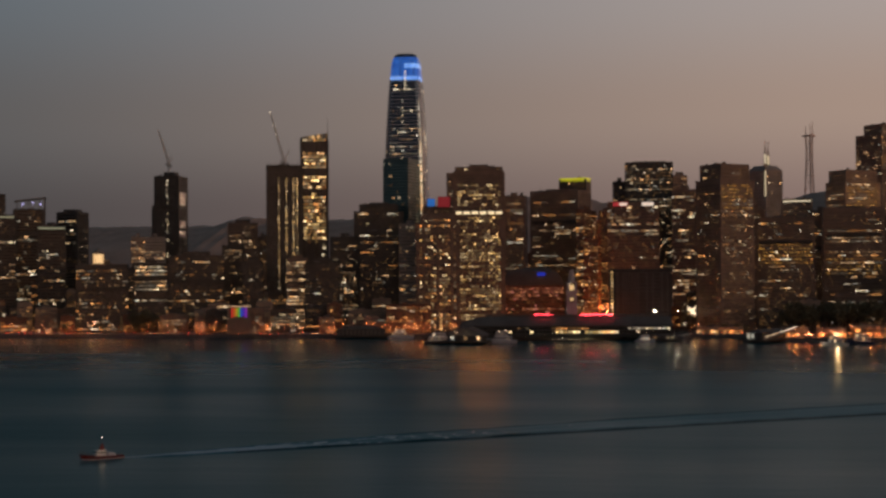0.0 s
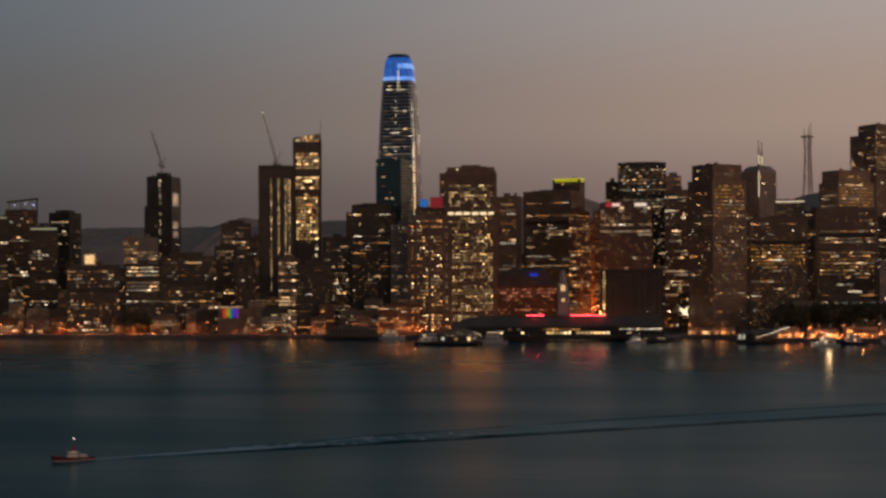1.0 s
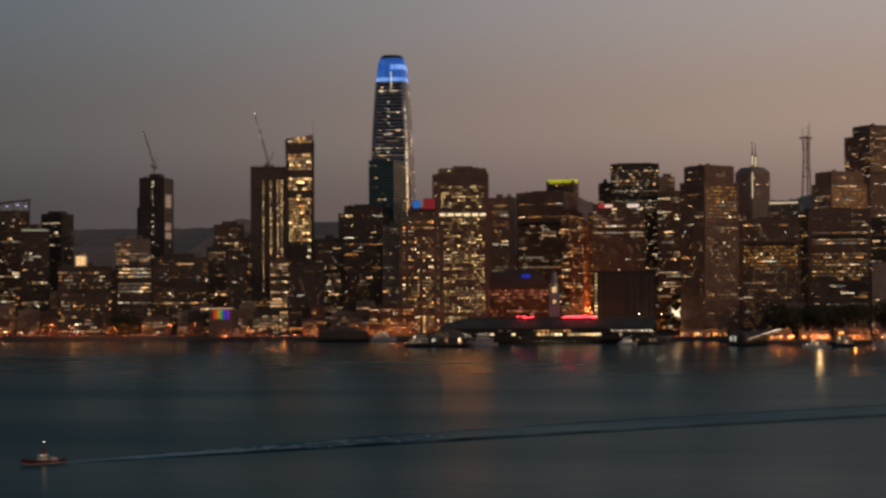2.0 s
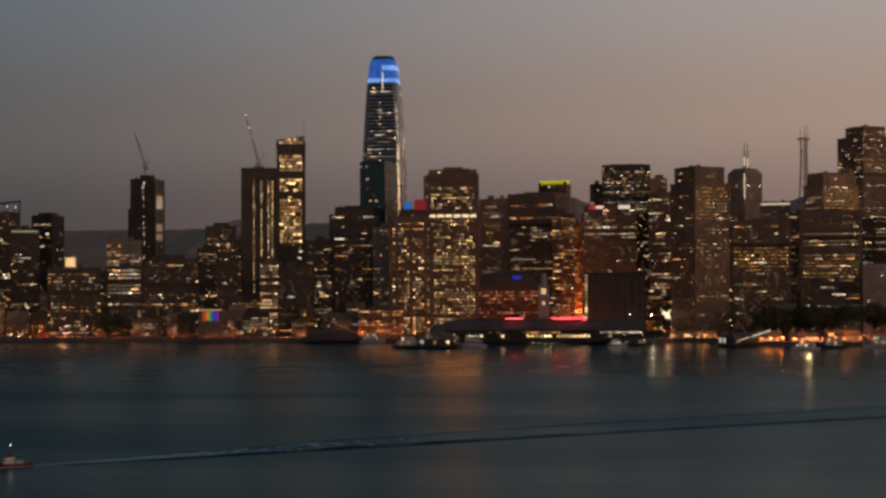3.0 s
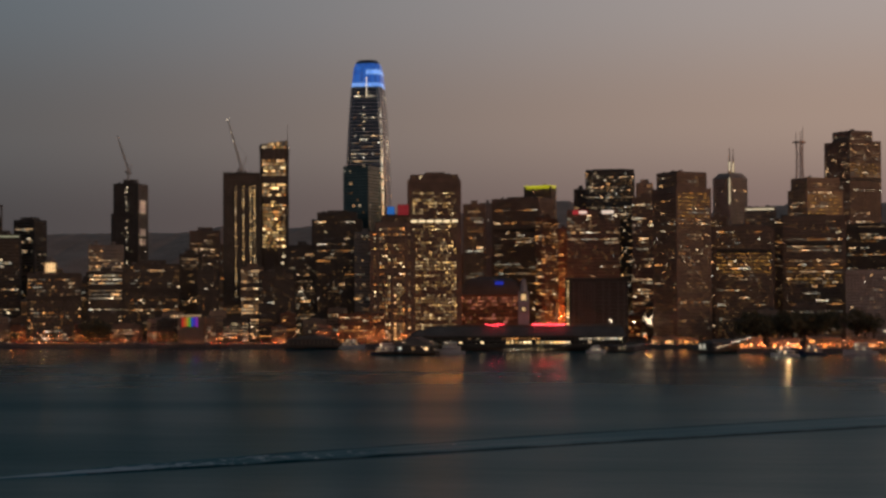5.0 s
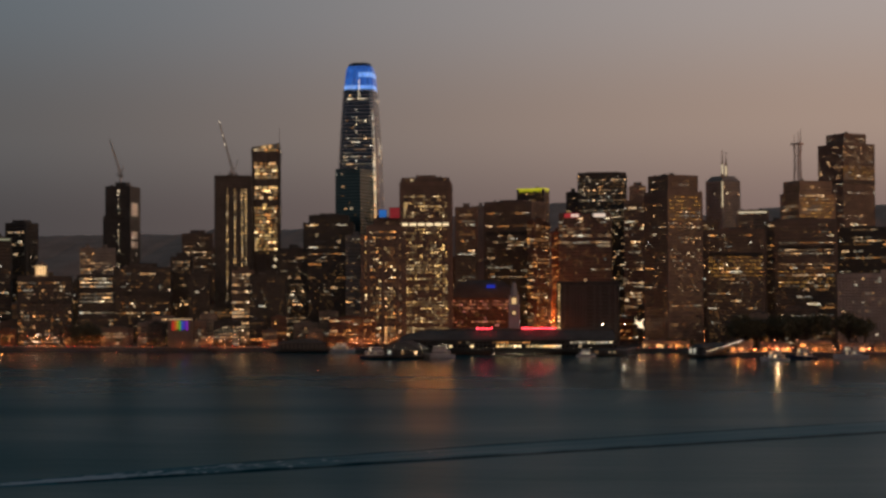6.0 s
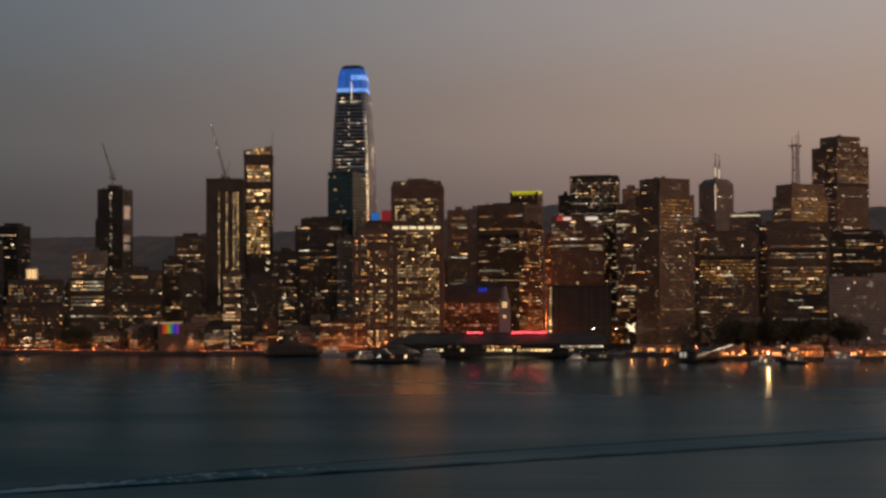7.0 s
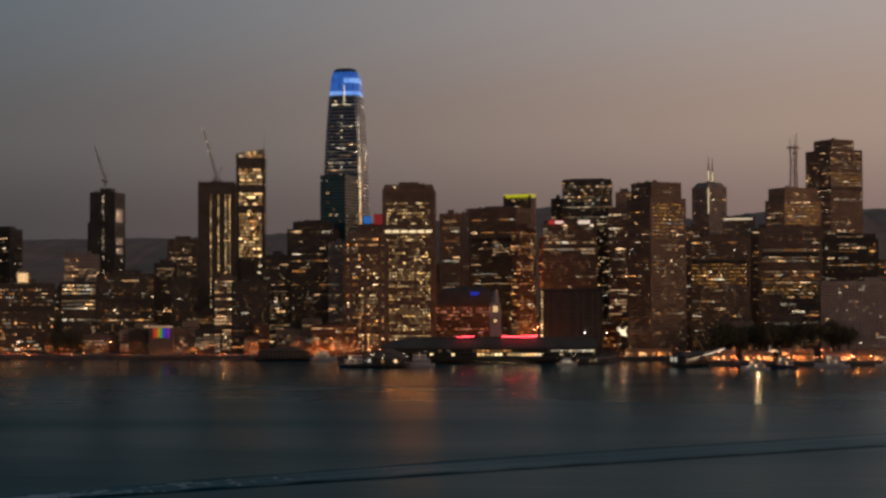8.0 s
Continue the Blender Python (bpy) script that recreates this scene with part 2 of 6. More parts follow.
LEVELS = {BRIGHT: [glow("bright_office_room", [(1, .56, .16), (1, .64, .25), (1, .76, .42)], .6 * q, 1.35 * q, power=1) for q in (.28, .7, 1.4, 2.4)],
          WARM: [glow("warm_lit_room", [(1, .46, .15), (1, .60, .28), (1, .78, .50)], .6 * q, 1.35 * q, power=1) for q in (.2, .52, 1.15, 2.3)],
          AMBER: [glow("amber_lit_room", [(1, .33, .07), (1, .46, .14), (.95, .38, .09)], .6 * q, 1.35 * q, power=1) for q in (.2, .5, 1.0, 1.9)],
          COOL: [glow("pale_lit_room", [(.97, .74, .40), (1, .80, .54), (.84, .84, .70)], .6 * q, 1.35 * q, power=1) for q in (.18, .5, 1.1, 2.1)]}
FAINT_STRIP = glow("faint_strip_light", [(.75, .78, .5), (.8, .74, .45)], .25, .4)
STRIP = glow("pale_strip_light", [(1, .82, .55), (1, .75, .42)], .7, 1.3)


# ---- mesh helpers ----
class Solid:
    """Gathers boxes, prisms and quads, with a material for each, into one mesh."""

    def __init__(self):
        self.v, self.f, self.m, self.mats = [], [], [], []

    def slot(self, mat):
        if mat not in self.mats:
            self.mats.append(mat)
        return self.mats.index(mat)

    def quad(self, a, b, c, d, mat):
        n = len(self.v)
        self.v += [a, b, c, d]
        self.f.append((n, n + 1, n + 2, n + 3))
        self.m.append(self.slot(mat))

    def hull(self, low, high, mat):
        """A closed ring solid between two loops of the same length."""
        n, k = len(self.v), len(low)
        self.v += list(low) + list(high)
        s = self.slot(mat)
        for i in range(k):
            j = (i + 1) % k
            self.f.append((n + i, n + j, n + k + j, n + k + i))
            self.m.append(s)
        self.f.append(tuple(n + i for i in reversed(range(k))))
        self.f.append(tuple(n + k + i for i in range(k)))
        self.m += [s, s]

    def box(self, x0, x1, y0, y1, z0, z1, mat):
        c = [(x0, y0), (x1, y0), (x1, y1), (x0, y1)]
        self.hull([(x, y, z0) for x, y in c], [(x, y, z1) for x, y in c], mat)

    def prism(self, poly, z0, z1, mat, top=None):
        self.hull([(x, y, z0) for x, y in poly], [(x, y, z1) for x, y in (top or poly)], mat)

    def loft(self, rings, mat):
        """One closed skin through a stack of rings of the same length."""
        n, k, s = len(self.v), len(rings[0]), self.slot(mat)
        for r in rings:
            self.v += list(r)
        for i in range(len(rings) - 1):
            for j in range(k):
                a, b = n + i * k + j, n + i * k + (j + 1) % k
                self.f.append((a, b, b + k, a + k))
                self.m.append(s)
        self.f += [tuple(n + j for j in reversed(range(k))), tuple(n + (len(rings) - 1) * k + j for j in range(k))]
        self.m += [s, s]

    def beam(self, a, b, r, mat, sides=4, r2=None):
        """A straight bar from a to b."""
        a, b = Vector(a), Vector(b)
        q = (b - a).to_track_quat("Z", "Y")
        ring = [q @ Vector((math.cos(t), math.sin(t), 0)) for t in [math.tau * (i + .5) / sides for i in range(sides)]]
        r2 = r if r2 is None else r2
        self.hull([tuple(a + p * r) for p in ring], [tuple(b + p * r2) for p in ring], mat)

    def ball(self, x, y, z, r, mat, n=6, m=4, squash=1.0):
        for i in range(m):
            t0, t1 = math.pi * i / m, math.pi * (i + 1) / m
            lo = [(x + max(.02, math.sin(t0)) * r * math.cos(math.tau * k / n), y + max(.02, math.sin(t0)) * r * math.sin(math.tau * k / n), z - math.cos(t0) * r * squash) for k in range(n)]
            hi = [(x + max(.02, math.sin(t1)) * r * math.cos(math.tau * k / n), y + max(.02, math.sin(t1)) * r * math.sin(math.tau * k / n), z - math.cos(t1) * r * squash) for k in range(n)]
            for k in range(n):
                self.quad(lo[k], lo[(k + 1) % n], hi[(k + 1) % n], hi[k], mat)

    def link(self, name, parent=None, label="", kind=""):
        me = bpy.data.meshes.new(name)
        me.from_pydata(self.v, [], self.f)
        for mt in self.mats:
            me.materials.append(mt)
        me.polygons.foreach_set("material_index", self.m)
        me.update()
        ob = new(name, me)
        ob.parent = parent
        return tagged(ob, label, kind=kind)


def thing(name, m, label, category, group="", kind=""):
    ob = new(name)
    ob.matrix_world = m
    return tagged(ob, label, category, group, kind)


LAND = 3.0
TAKEN = []


def rows_of_light(rng, floors, bays, lit, full, run, bright=(), storey=4, z0=0):
    """For each storey, the lit room (0: none) behind each pane: whole storeys, clumps of rooms, single rooms."""
    out, shift = [], rng.uniform(0, 90)
    for i in range(floors):
        p = lit * rng.choice((.1, .3, .6, 1.0, 2.0, 2.6))
        if rng.random() < full:
            p = .93
        for za, zb, share in bright:
            if za <= z0 + (i + .5) * storey <= zb:
                p = share * rng.choice((.45, .8, 1, 1.15, 1.25))
        row, on, room = [], rng.random() < p, 1
        for j in range(bays):
            clump = max(.05, 1 + 2.2 * max(.15, 1 - p) * noise.noise((j / 5.5 + shift, i / 4.2, shift)))
            if rng.random() < 1 / run:
                on, room = rng.random() < p * clump, room + 1
            row.append(room if on else 0)
        out.append(row)
    return out


PANES = {}


def room_light(rng, panes):
    """The lamps of one room: their tint, and how brightly they are turned up."""
    mat = rng.choice(panes)
    return rng.choices(LEVELS[mat], (.42, .30, .18, .10))[0] if mat in LEVELS else mat



def pane_mesh(w, h, mat):
    """One window pane, centred, facing -y; alike panes share a mesh."""
    key = (round(w, 2), round(h, 2), mat.name)
    if key not in PANES:
        me = bpy.data.meshes.new("window")
        me.from_pydata([(-w / 2, 0, 0), (w / 2, 0, 0), (w / 2, 0, h), (-w / 2, 0, h)], [], [(0, 1, 2, 3)])
        me.materials.append(mat)
        PANES[key] = me
    return PANES[key]


def facade(parent, rng, w, d, z0, z1, cx=0.0, cy=0.0, wall=BROWN, glass=GLASS, panes=(WARM,), storey=3.7, bay=2.4, pier=.95, sill=.65, proud=.35, bright=(), strip=None, belt=None, corner=0.0, louvre=None, rib=None,
           gold=(), lit=.3, full=.06, run=2.6, piers=True, bands=True, single=34, dim=.2, lit_from=0.0, lit_to=1.0):
    """A block of storeys: a wall with sill bands in relief, piers, and window panes; the panes of the top storeys in front are parts of their own."""
    n = max(1, int((z1 - z0 - 1.5) / storey))
    s = Solid()
    e = proud if bands else .05
    rings = []
    for i in range(n + 1):
        z = z0 + i * storey
        t = z + storey * sill if i < n else z1
        rings += [(e, z), (e, t)] + ([(0, t), (0, z + storey)] if i < n else [])
    m = s.slot(wall)
    for o, z in rings:
        s.v += [(cx - w / 2 - o, cy - d / 2 - o, z), (cx + w / 2 + o, cy - d / 2 - o, z), (cx + w / 2 + o, cy + d / 2 + o, z), (cx - w / 2 - o, cy + d / 2 + o, z)]
    for i in range(len(rings) - 1):
        a = 4 * i
        for k in range(4):
            s.f.append((a + k, a + (k + 1) % 4, a + 4 + (k + 1) % 4, a + 4 + k))
            s.m.append(m)
    s.f += [(3, 2, 1, 0), tuple(4 * len(rings) - 4 + k for k in range(4))]
    s.m += [m, m]
    s.link("wall", parent)
    sides = [((1, 0), w, (0, -1), d), ((0, 1), d, (1, 0), w), ((-1, 0), w, (0, 1), d), ((0, -1), d, (-1, 0), w)]
    counts = [max(1, round(a / bay)) for _, a, _, _ in sides]
    if piers:
        q = Solid()
        for (u, a, o, b), k in zip(sides, counts):
            for i in range(k + 1):
                c = -a / 2 + i * a / k
                px, py = cx + u[0] * c + o[0] * b / 2, cy + u[1] * c + o[1] * b / 2
                hx, hy = (pier / 2 if u[0] else e + .1), (pier / 2 if u[1] else e + .1)
                q.box(px - hx, px + hx, py - hy, py + hy, z0 + .05, z1 - .05, wall)
        q.link("pier", parent, kind="stuff")
    if corner:
        for sx, sy in ((-1, -1), (1, -1), (1, 1), (-1, 1)):
            t = Solid()
            px, py = cx + sx * (w / 2 - corner / 2 + e + .12), cy + sy * (d / 2 - corner / 2 + e + .12)
            t.box(px - corner / 2, px + corner / 2, py - corner / 2, py + corner / 2, z0 + .02, z1 + .6, rib[1] if rib else wall)
            t.link("corner_pier", parent)
    if rib:
        for u, a, o, b in sides[:2]:
            k = max(1, round(a / rib[0]))
            for i in range(k + 1):
                t = Solid()
                c = -a / 2 + i * a / k
                px, py = cx + u[0] * c + o[0] * (b / 2 + e + .2), cy + u[1] * c + o[1] * (b / 2 + e + .2)
                hx, hy = (.8, .5) if u[0] else (.5, .8)
                t.box(px - hx, px + hx, py - hy, py + hy, z0 + .03, z1 - .4, rib[1])
                t.link("rib", parent, "pale vertical rib")
    if louvre is not None:
        i = int(n * louvre)
        t = Solid()
        t.box(cx - w / 2 - e - .1, cx + w / 2 + e + .1, cy - d / 2 - e - .1, cy + d / 2 + e + .1, z0 + i * storey + .1, z0 + (i + 1) * storey + .3, DARK)
        t.link("louvre_floor", parent, "dark louvred plant floor")
    plans = [rows_of_light(rng, n, k, lit, full, max(1.3, run * .62), bright, storey, z0) for k in counts]
    r = Solid()
    left = single
    for i in reversed(range(n)):
        za, zb = z0 + i * storey + storey * sill, z0 + (i + 1) * storey - .02
        here = lit_from <= (i + .5) / n <= lit_to
        for side, ((u, a, o, b), k, plan) in enumerate(zip(sides, counts, plans)):
            rooms = {}
            g = pier / 2 if piers else .12
            for j in range(k):
                c0, c1 = -a / 2 + j * a / k + g, -a / 2 + (j + 1) * a / k - g
                ox, oy = cx + o[0] * (b / 2 + .06), cy + o[1] * (b / 2 + .06)
                room = plan[i][j]
                if room and room not in rooms:
                    rooms[room] = room_light(rng, panes)
                low = GOLD if any(p <= za <= q and side in where for p, q, where in gold) and rng.random() < .85 else DIM if here and rng.random() < dim else glass
                mat = rooms[room] if room and here else low
                drop = rng.choice((.25, .5)) * (zb - za) if mat is not glass and rng.random() < .15 else 0
                trim = rng.choice((.2, .35, .5)) * (c1 - c0) if mat is not glass and rng.random() < .15 else 0
                if left > 0 and side < 2:
                    ob = new("window", pane_mesh(c1 - c0 - trim, zb - za - drop, mat))
                    mid = (c0 + c1 - trim) / 2
                    ob.matrix_world = pose(ox + u[0] * mid, oy + u[1] * mid, za, 0, 0, 0 if side == 0 else 90)
                    ob.parent = parent
                    left -= 1
                    continue
                c1 -= trim
                p0, p1 = (ox + u[0] * c0, oy + u[1] * c0), (ox + u[0] * c1, oy + u[1] * c1)
                r.quad((*p0, za), (*p1, za), (*p1, zb - drop), (*p0, zb - drop), mat)
    if r.v:
        r.link("window", parent, kind="stuff")
    if belt:
        t = Solid()
        t.box(cx - w * .47, cx + w * .47, cy - d / 2 - e - .4, cy - d / 2 - e - .15, belt[0], belt[1], STRIP)
        t.link("light_band", parent, "bright pale band of light across the facade")
    if strip:
        t = Solid()
        t.box(cx - w * .46, cx + w * .46, cy - d / 2 - e - .35, cy - d / 2 - e - .12, z1 - 2.2, z1 - .7, strip)
        t.link("roof_light", parent, "strip light along the roof edge")


def roof_top(parent, rng, w, d, z, cx=0.0, cy=0.0, plant=.5, high=5.0, wall=BROWN):
    """Parapet, plant room and a few rooftop units."""
    s = Solid()
    for x0, x1, y0, y1 in ((-w / 2, w / 2, -d / 2, -d / 2 + .5), (-w / 2, w / 2, d / 2 - .5, d / 2), (-w / 2, -w / 2 + .5, -d / 2 + .5, d / 2 - .5), (w / 2 - .5, w / 2, -d / 2 + .5, d / 2 - .5)):
        s.box(cx + x0, cx + x1, cy + y0, cy + y1, z + .004, z + 1.3, wall)
    s.box(cx - w / 2 + .5, cx + w / 2 - .5, cy - d / 2 + .5, cy + d / 2 - .5, z + .004, z + .2, ROOF)
    s.link("parapet", parent)
    if plant:
        p = Solid()
        pw, pd = w * plant, d * plant
        p.box(cx - pw / 2, cx + pw / 2, cy - pd / 2, cy + pd / 2, z + .2, z + high, wall)
        p.box(cx - pw / 2 - .3, cx + pw / 2 + .3, cy - pd / 2 - .3, cy + pd / 2 + .3, z + high, z + high + .5, ROOF)
        p.link("plant_room", parent)
    for _ in range(3 if w > 30 else 1):
        u = Solid()
        x, y = cx + rng.uniform(-.38, .38) * w, cy + (-.36 + rng.random() * .08) * d
        a, h = rng.uniform(1, 2.2), rng.uniform(1.5, 3.2)
        u.box(x - a, x + a, y - a, y + a, z + .2, z + h, STEEL)
        u.box(x - a * .7, x + a * .7, y - a * .7, y + a * .7, z + h, z + h + .4, DARK)
        u.link("rooftop_unit", parent)


def tower(name, label, category, x, y, rot, w, d, top, seed, steps=(), plant=.5, high=5.0, group="", **look_):
    """A building of stacked blocks. steps: (share of w, share of d, height) of narrower blocks above the main one."""
    rng = random.Random(seed)
    TAKEN.append((x, y, max(w, d) * .62))
    ob = thing(name, pose(x, y, LAND, 0, 0, rot), label, category, group)
    z, cw, cd = 0.0, w, d
    if w > 24 and top > 70 and look_.get("wall") is not BLUEGREY:
        look_.setdefault("corner", rng.choice((0, 1.8, 2.6, 3.4)))
        look_.setdefault("louvre", rng.choice((None, None, .55, .68, .8)))
    levels = [(1, 1, top - LAND)] + [(a, b, h - LAND) for a, b, h in steps]
    for i, (a, b, h) in enumerate(levels):
        facade(ob, rng, w * a, d * b, z, h, **(look_ if i == 0 else {**look_, "single": 0, "strip": None, "belt": None, "louvre": None, "rib": None}))
        z = h
    roof_top(ob, rng, w * levels[-1][0], d * levels[-1][1], z, plant=plant, high=high, wall=look_.get("wall", BROWN))
    return ob


# ---- water, land, hills ----
def water():
    xs = [-4600, -1500, -600] + [-420 + 12 * i for i in range(71)] + [700, 1600, 4600]
    ys = [-600, 0, 200] + [300 + 10 * i for i in range(61)] + [1000, 1200, 1500, 3000, 4900]
    v = [(x, y, 0) for y in ys for x in xs]
    k = len(xs)
    f = [(j * k + i, j * k + i + 1, (j + 1) * k + i + 1, (j + 1) * k + i) for j in range(len(ys) - 1) for i in range(k - 1)]
    me = bpy.data.meshes.new("water")
    me.from_pydata(v, [], f)
    me.materials.append(WATER)
    tagged(new("water", me), "dark blue-grey bay water with a smooth rippled surface", "water", kind="structure")


water()
SHORE = [(-2400, 1470), (-900, 1445), (-540, 1424), (-380, 1414), (-205, 1397), (-110, 1390), (-95, 1340), (135, 1340), (145, 1378), (210, 1372), (222, 1300), (420, 1292), (900, 1240), (2600, 1200)]


def shore_y(x):
    for (a, b), (c, d) in zip(SHORE, SHORE[1:]):
        if a <= x <= c:
            return b + (d - b) * (x - a) / (c - a)
    return 1400


def land():
    s = Solid()
    s.prism(SHORE + [(2600, 4950), (-2400, 4950)], -3, LAND, ASPHALT)
    s.link("ground", label="flat dark city ground behind the seawall", kind="structure")
    w = Solid()
    for (a, b), (c, d) in zip(SHORE, SHORE[1:]):
        w.prism([(a, b - .5), (c, d - .5), (c, d + .7), (a, b + .7)], -1, LAND + .35, ROOF)
    w.link("seawall", label="low dark concrete seawall along the waterfront", kind="structure")
    p = Solid()
    for (a, b), (c, d) in zip(SHORE, SHORE[1:]):
        p.prism([(a, b + .7), (c, d + .7), (c, d + 11), (a, b + 11)], LAND, LAND + .15, PAVING)
    p.link("pavement", label="paved waterfront promenade", kind="structure")
    r = Solid()
    for (a, b), (c, d) in zip(SHORE, SHORE[1:]):
        r.prism([(a, b + 11.2), (c, d + 11.2), (c, d + 31), (a, b + 31)], LAND, LAND + .03, ROADWAY)
    r.link("road", label="wide worn concrete waterfront road", kind="structure")


land()


RIDGE = ((-2400, 215), (-1500, 216), (-1290, 219), (-1050, 218), (-1010, 226), (-985, 238), (-968, 233), (-945, 249), (-928, 238), (-905, 244), (-885, 226), (-660, 236), (-400, 240), (-225, 272), (-95, 312), (0, 300), (116, 312), (205, 284), (330, 268), (560, 268), (800, 290), (890, 314), (1010, 292), (1130, 296), (1300, 262), (1700, 240), (2500, 220))


def ridge(x):
    """Height of the far skyline of hills."""
    z = 220
    for (a, p), (b, q) in zip(RIDGE, RIDGE[1:]):
        if a <= x <= b:
            t = (x - a) / (b - a)
            z = p + (q - p) * t * t * (3 - 2 * t)
    return z + 4 * noise.noise((x / 24, 0, 0)) + 2.5 * noise.noise((x / 8, 3, 0))


def hill_z(x, y):
    t = max(0.0, min(1.0, (y - 3000) / 1560))
    t = t * t * (3 - 2 * t)
    q = ridge(x) * t * (1 - .25 * max(0, (y - 4600) / 340))
    q += (1 - abs(2 * t - 1)) * 26 * noise.noise((x / 210, y / 260, 2)) + 3 * noise.noise((x / 30, y / 30, 5)) * t
    return max(LAND - 1, q if t > 0 else LAND - 1)


def hills():
    xs = [-2400 + 12 * i for i in range(401)]
    ys = [2900 + 100 * i for i in range(19)] + [4740, 4800, 4870, 4940]
    v = [(x, y, hill_z(x, y)) for y in ys for x in xs]
    k = len(xs)
    f = [(j * k + i, j * k + i + 1, (j + 1) * k + i + 1, (j + 1) * k + i) for j in range(len(ys) - 1) for i in range(k - 1)]
    me = bpy.data.meshes.new("hills")
    me.from_pydata(v, [], f)
    me.materials.append(HILL)
    me.polygons.foreach_set("use_smooth", [True] * len(f))
    tagged(new("hills", me), "low dark hills behind the city at dusk", "hill", kind="structure")


hills()


FAR_WALL = surface("grey_house_wall", (.21, .18, .165), .9)


def far_houses():
    rng = random.Random(5)
    s = Solid()
    for _ in range(3000):
        x, y = rng.uniform(-1700, 1500), 1950 + 2400 * rng.random() ** 1.2
        if y > 2900:
            continue
        z = max(LAND, hill_z(x, y))
        w, d, h = rng.uniform(7, 20), rng.uniform(8, 16), rng.uniform(7, 18) * (1 if y < 3000 else .6)
        s.box(x - w / 2, x + w / 2, y, y + d, z - 6, z + h, rng.choice((CONCRETE, PALE, BROWN, ROOF)) if y < 2700 else FAR_WALL)
        for _ in range(rng.choice((0, 0, 1, 1, 2))):
            a, b = x + rng.uniform(-.4, .4) * w, z + rng.uniform(.3, .9) * h
            s.quad((a - .6, y - .1, b - .6), (a + .6, y - .1, b - .6), (a + .6, y - .1, b + .6), (a - .6, y - .1, b + .6), rng.choice((WARM, AMBER, COOL)))
    tagged(s.link("far_houses", kind="stuff"), "far low houses with scattered lights below the hills", "houses")


far_houses()


# ---- downtown towers ----
tower("apartment_tower", "dark apartment tower with a pale strip light along its roof", "apartment tower", -634.8, 1582.1, 21.9, 56.1, 47.7, 132.5, seed=1, wall=BLACKISH, glass=BLACK_GLASS, panes=(WARM, COOL), lit=0.06, dim=0.08, bay=2.65, plant=0.3, strip=FAINT_STRIP)
tower("apartment_tower", "very tall dark slim apartment tower", "apartment tower", -697.6, 1734.9, 21.9, 37.7, 32.1, 165.7, seed=2, wall=BLACKISH, glass=BLACK_GLASS, panes=(WARM, COOL), lit=0.06, dim=0.08)
tower("apartment_tower", "dark glass apartment tower with a slanted lit crown", "apartment tower", -609.1, 1633.6, 20.4, 34.1, 29.0, 141.4, seed=3, wall=BLACKISH, glass=BLACK_GLASS, panes=(WARM, COOL), lit=0.06, dim=0.08, bay=2.5, pier=0.45, plant=0.0)
tower("apartment_tower", "dark green-tinted apartment tower with a pale roof strip", "apartment tower", -552.0, 1552.5, 19.6, 31.1, 26.4, 118.4, seed=4, wall=BLACKISH, glass=BLACK_GLASS, panes=(WARM, COOL), lit=0.06, dim=0.08, bay=2.34, plant=0.3, strip=FAINT_STRIP, bright=((72.2, 97.6, 0.3),))
tower("apartment_tower", "dark glass apartment tower with stepped roof", "apartment tower", -561.6, 1652.5, -9.9, 26.9, 26.9, 138.3, seed=5, wall=BLACKISH, glass=BLACK_GLASS, panes=(WARM, COOL), lit=0.06, dim=0.08, bay=2.34, pier=0.38, plant=0.6, high=4, bright=((92.8, 111.7, 0.3),))
tower("office_building", "mid-rise brown office block with a grid of warm windows", "office building", -475.1, 1494.1, 17.6, 54.6, 40.0, 74.5, seed=6, wall=DARK, panes=(WARM, WARM, COOL, AMBER), lit=0.34, run=2, bay=3.0, pier=1.2, storey=3.9, plant=0.3, bright=((50.2, 68.4, 0.45), (8, 34, .4)))
tower("apartment_tower", "slim pale apartment block with one lit corner", "apartment tower", -479.5, 1646.6, 16.2, 16.2, 13.7, 108.1, seed=7, wall=PALE, panes=(WARM,), lit=0.5, bay=2.65, plant=0.2)
tower("apartment_tower", "grey concrete apartment block with dim windows", "apartment tower", -461.4, 1654.7, 15.6, 23.6, 20.1, 108.1, seed=8, wall=CONCRETE, panes=(WARM,), lit=0.12, plant=0.2)
tower("office_building", "office building with long brightly lit floors", "office building", -435.9, 1546.7, 15.7, 40.8, 34.7, 75.7, seed=9, wall=DARK, panes=(COOL, WARM), lit=0.7, full=0.45, run=6, bay=1.9, pier=0.22, piers=False, storey=4.14, sill=0.68, plant=0.3)
tower("office_building", "dark mid-rise office building, few windows lit", "office building", -387.2, 1559.4, 13.9, 60.5, 40.0, 84.3, seed=10, wall=DARK, panes=(WARM, WARM, COOL, AMBER), lit=0.12, bay=2.57, storey=3.6)
tower("office_building", "dark office block with one lit floor", "office building", -356.7, 1610.0, 12.5, 24.2, 20.6, 96.5, seed=11, wall=DARK, panes=(WARM,), lit=0.16, full=0.05, bright=((86.9, 92.8, 0.8),))
tower("office_building", "brown office building with lit roof lantern", "office building", -384.3, 1793.7, 12.1, 37.8, 32.1, 128.8, seed=12, wall=BROWN, panes=(WARM,), lit=0.2, full=0.05, bright=((117.8, 125.1, 0.7),))
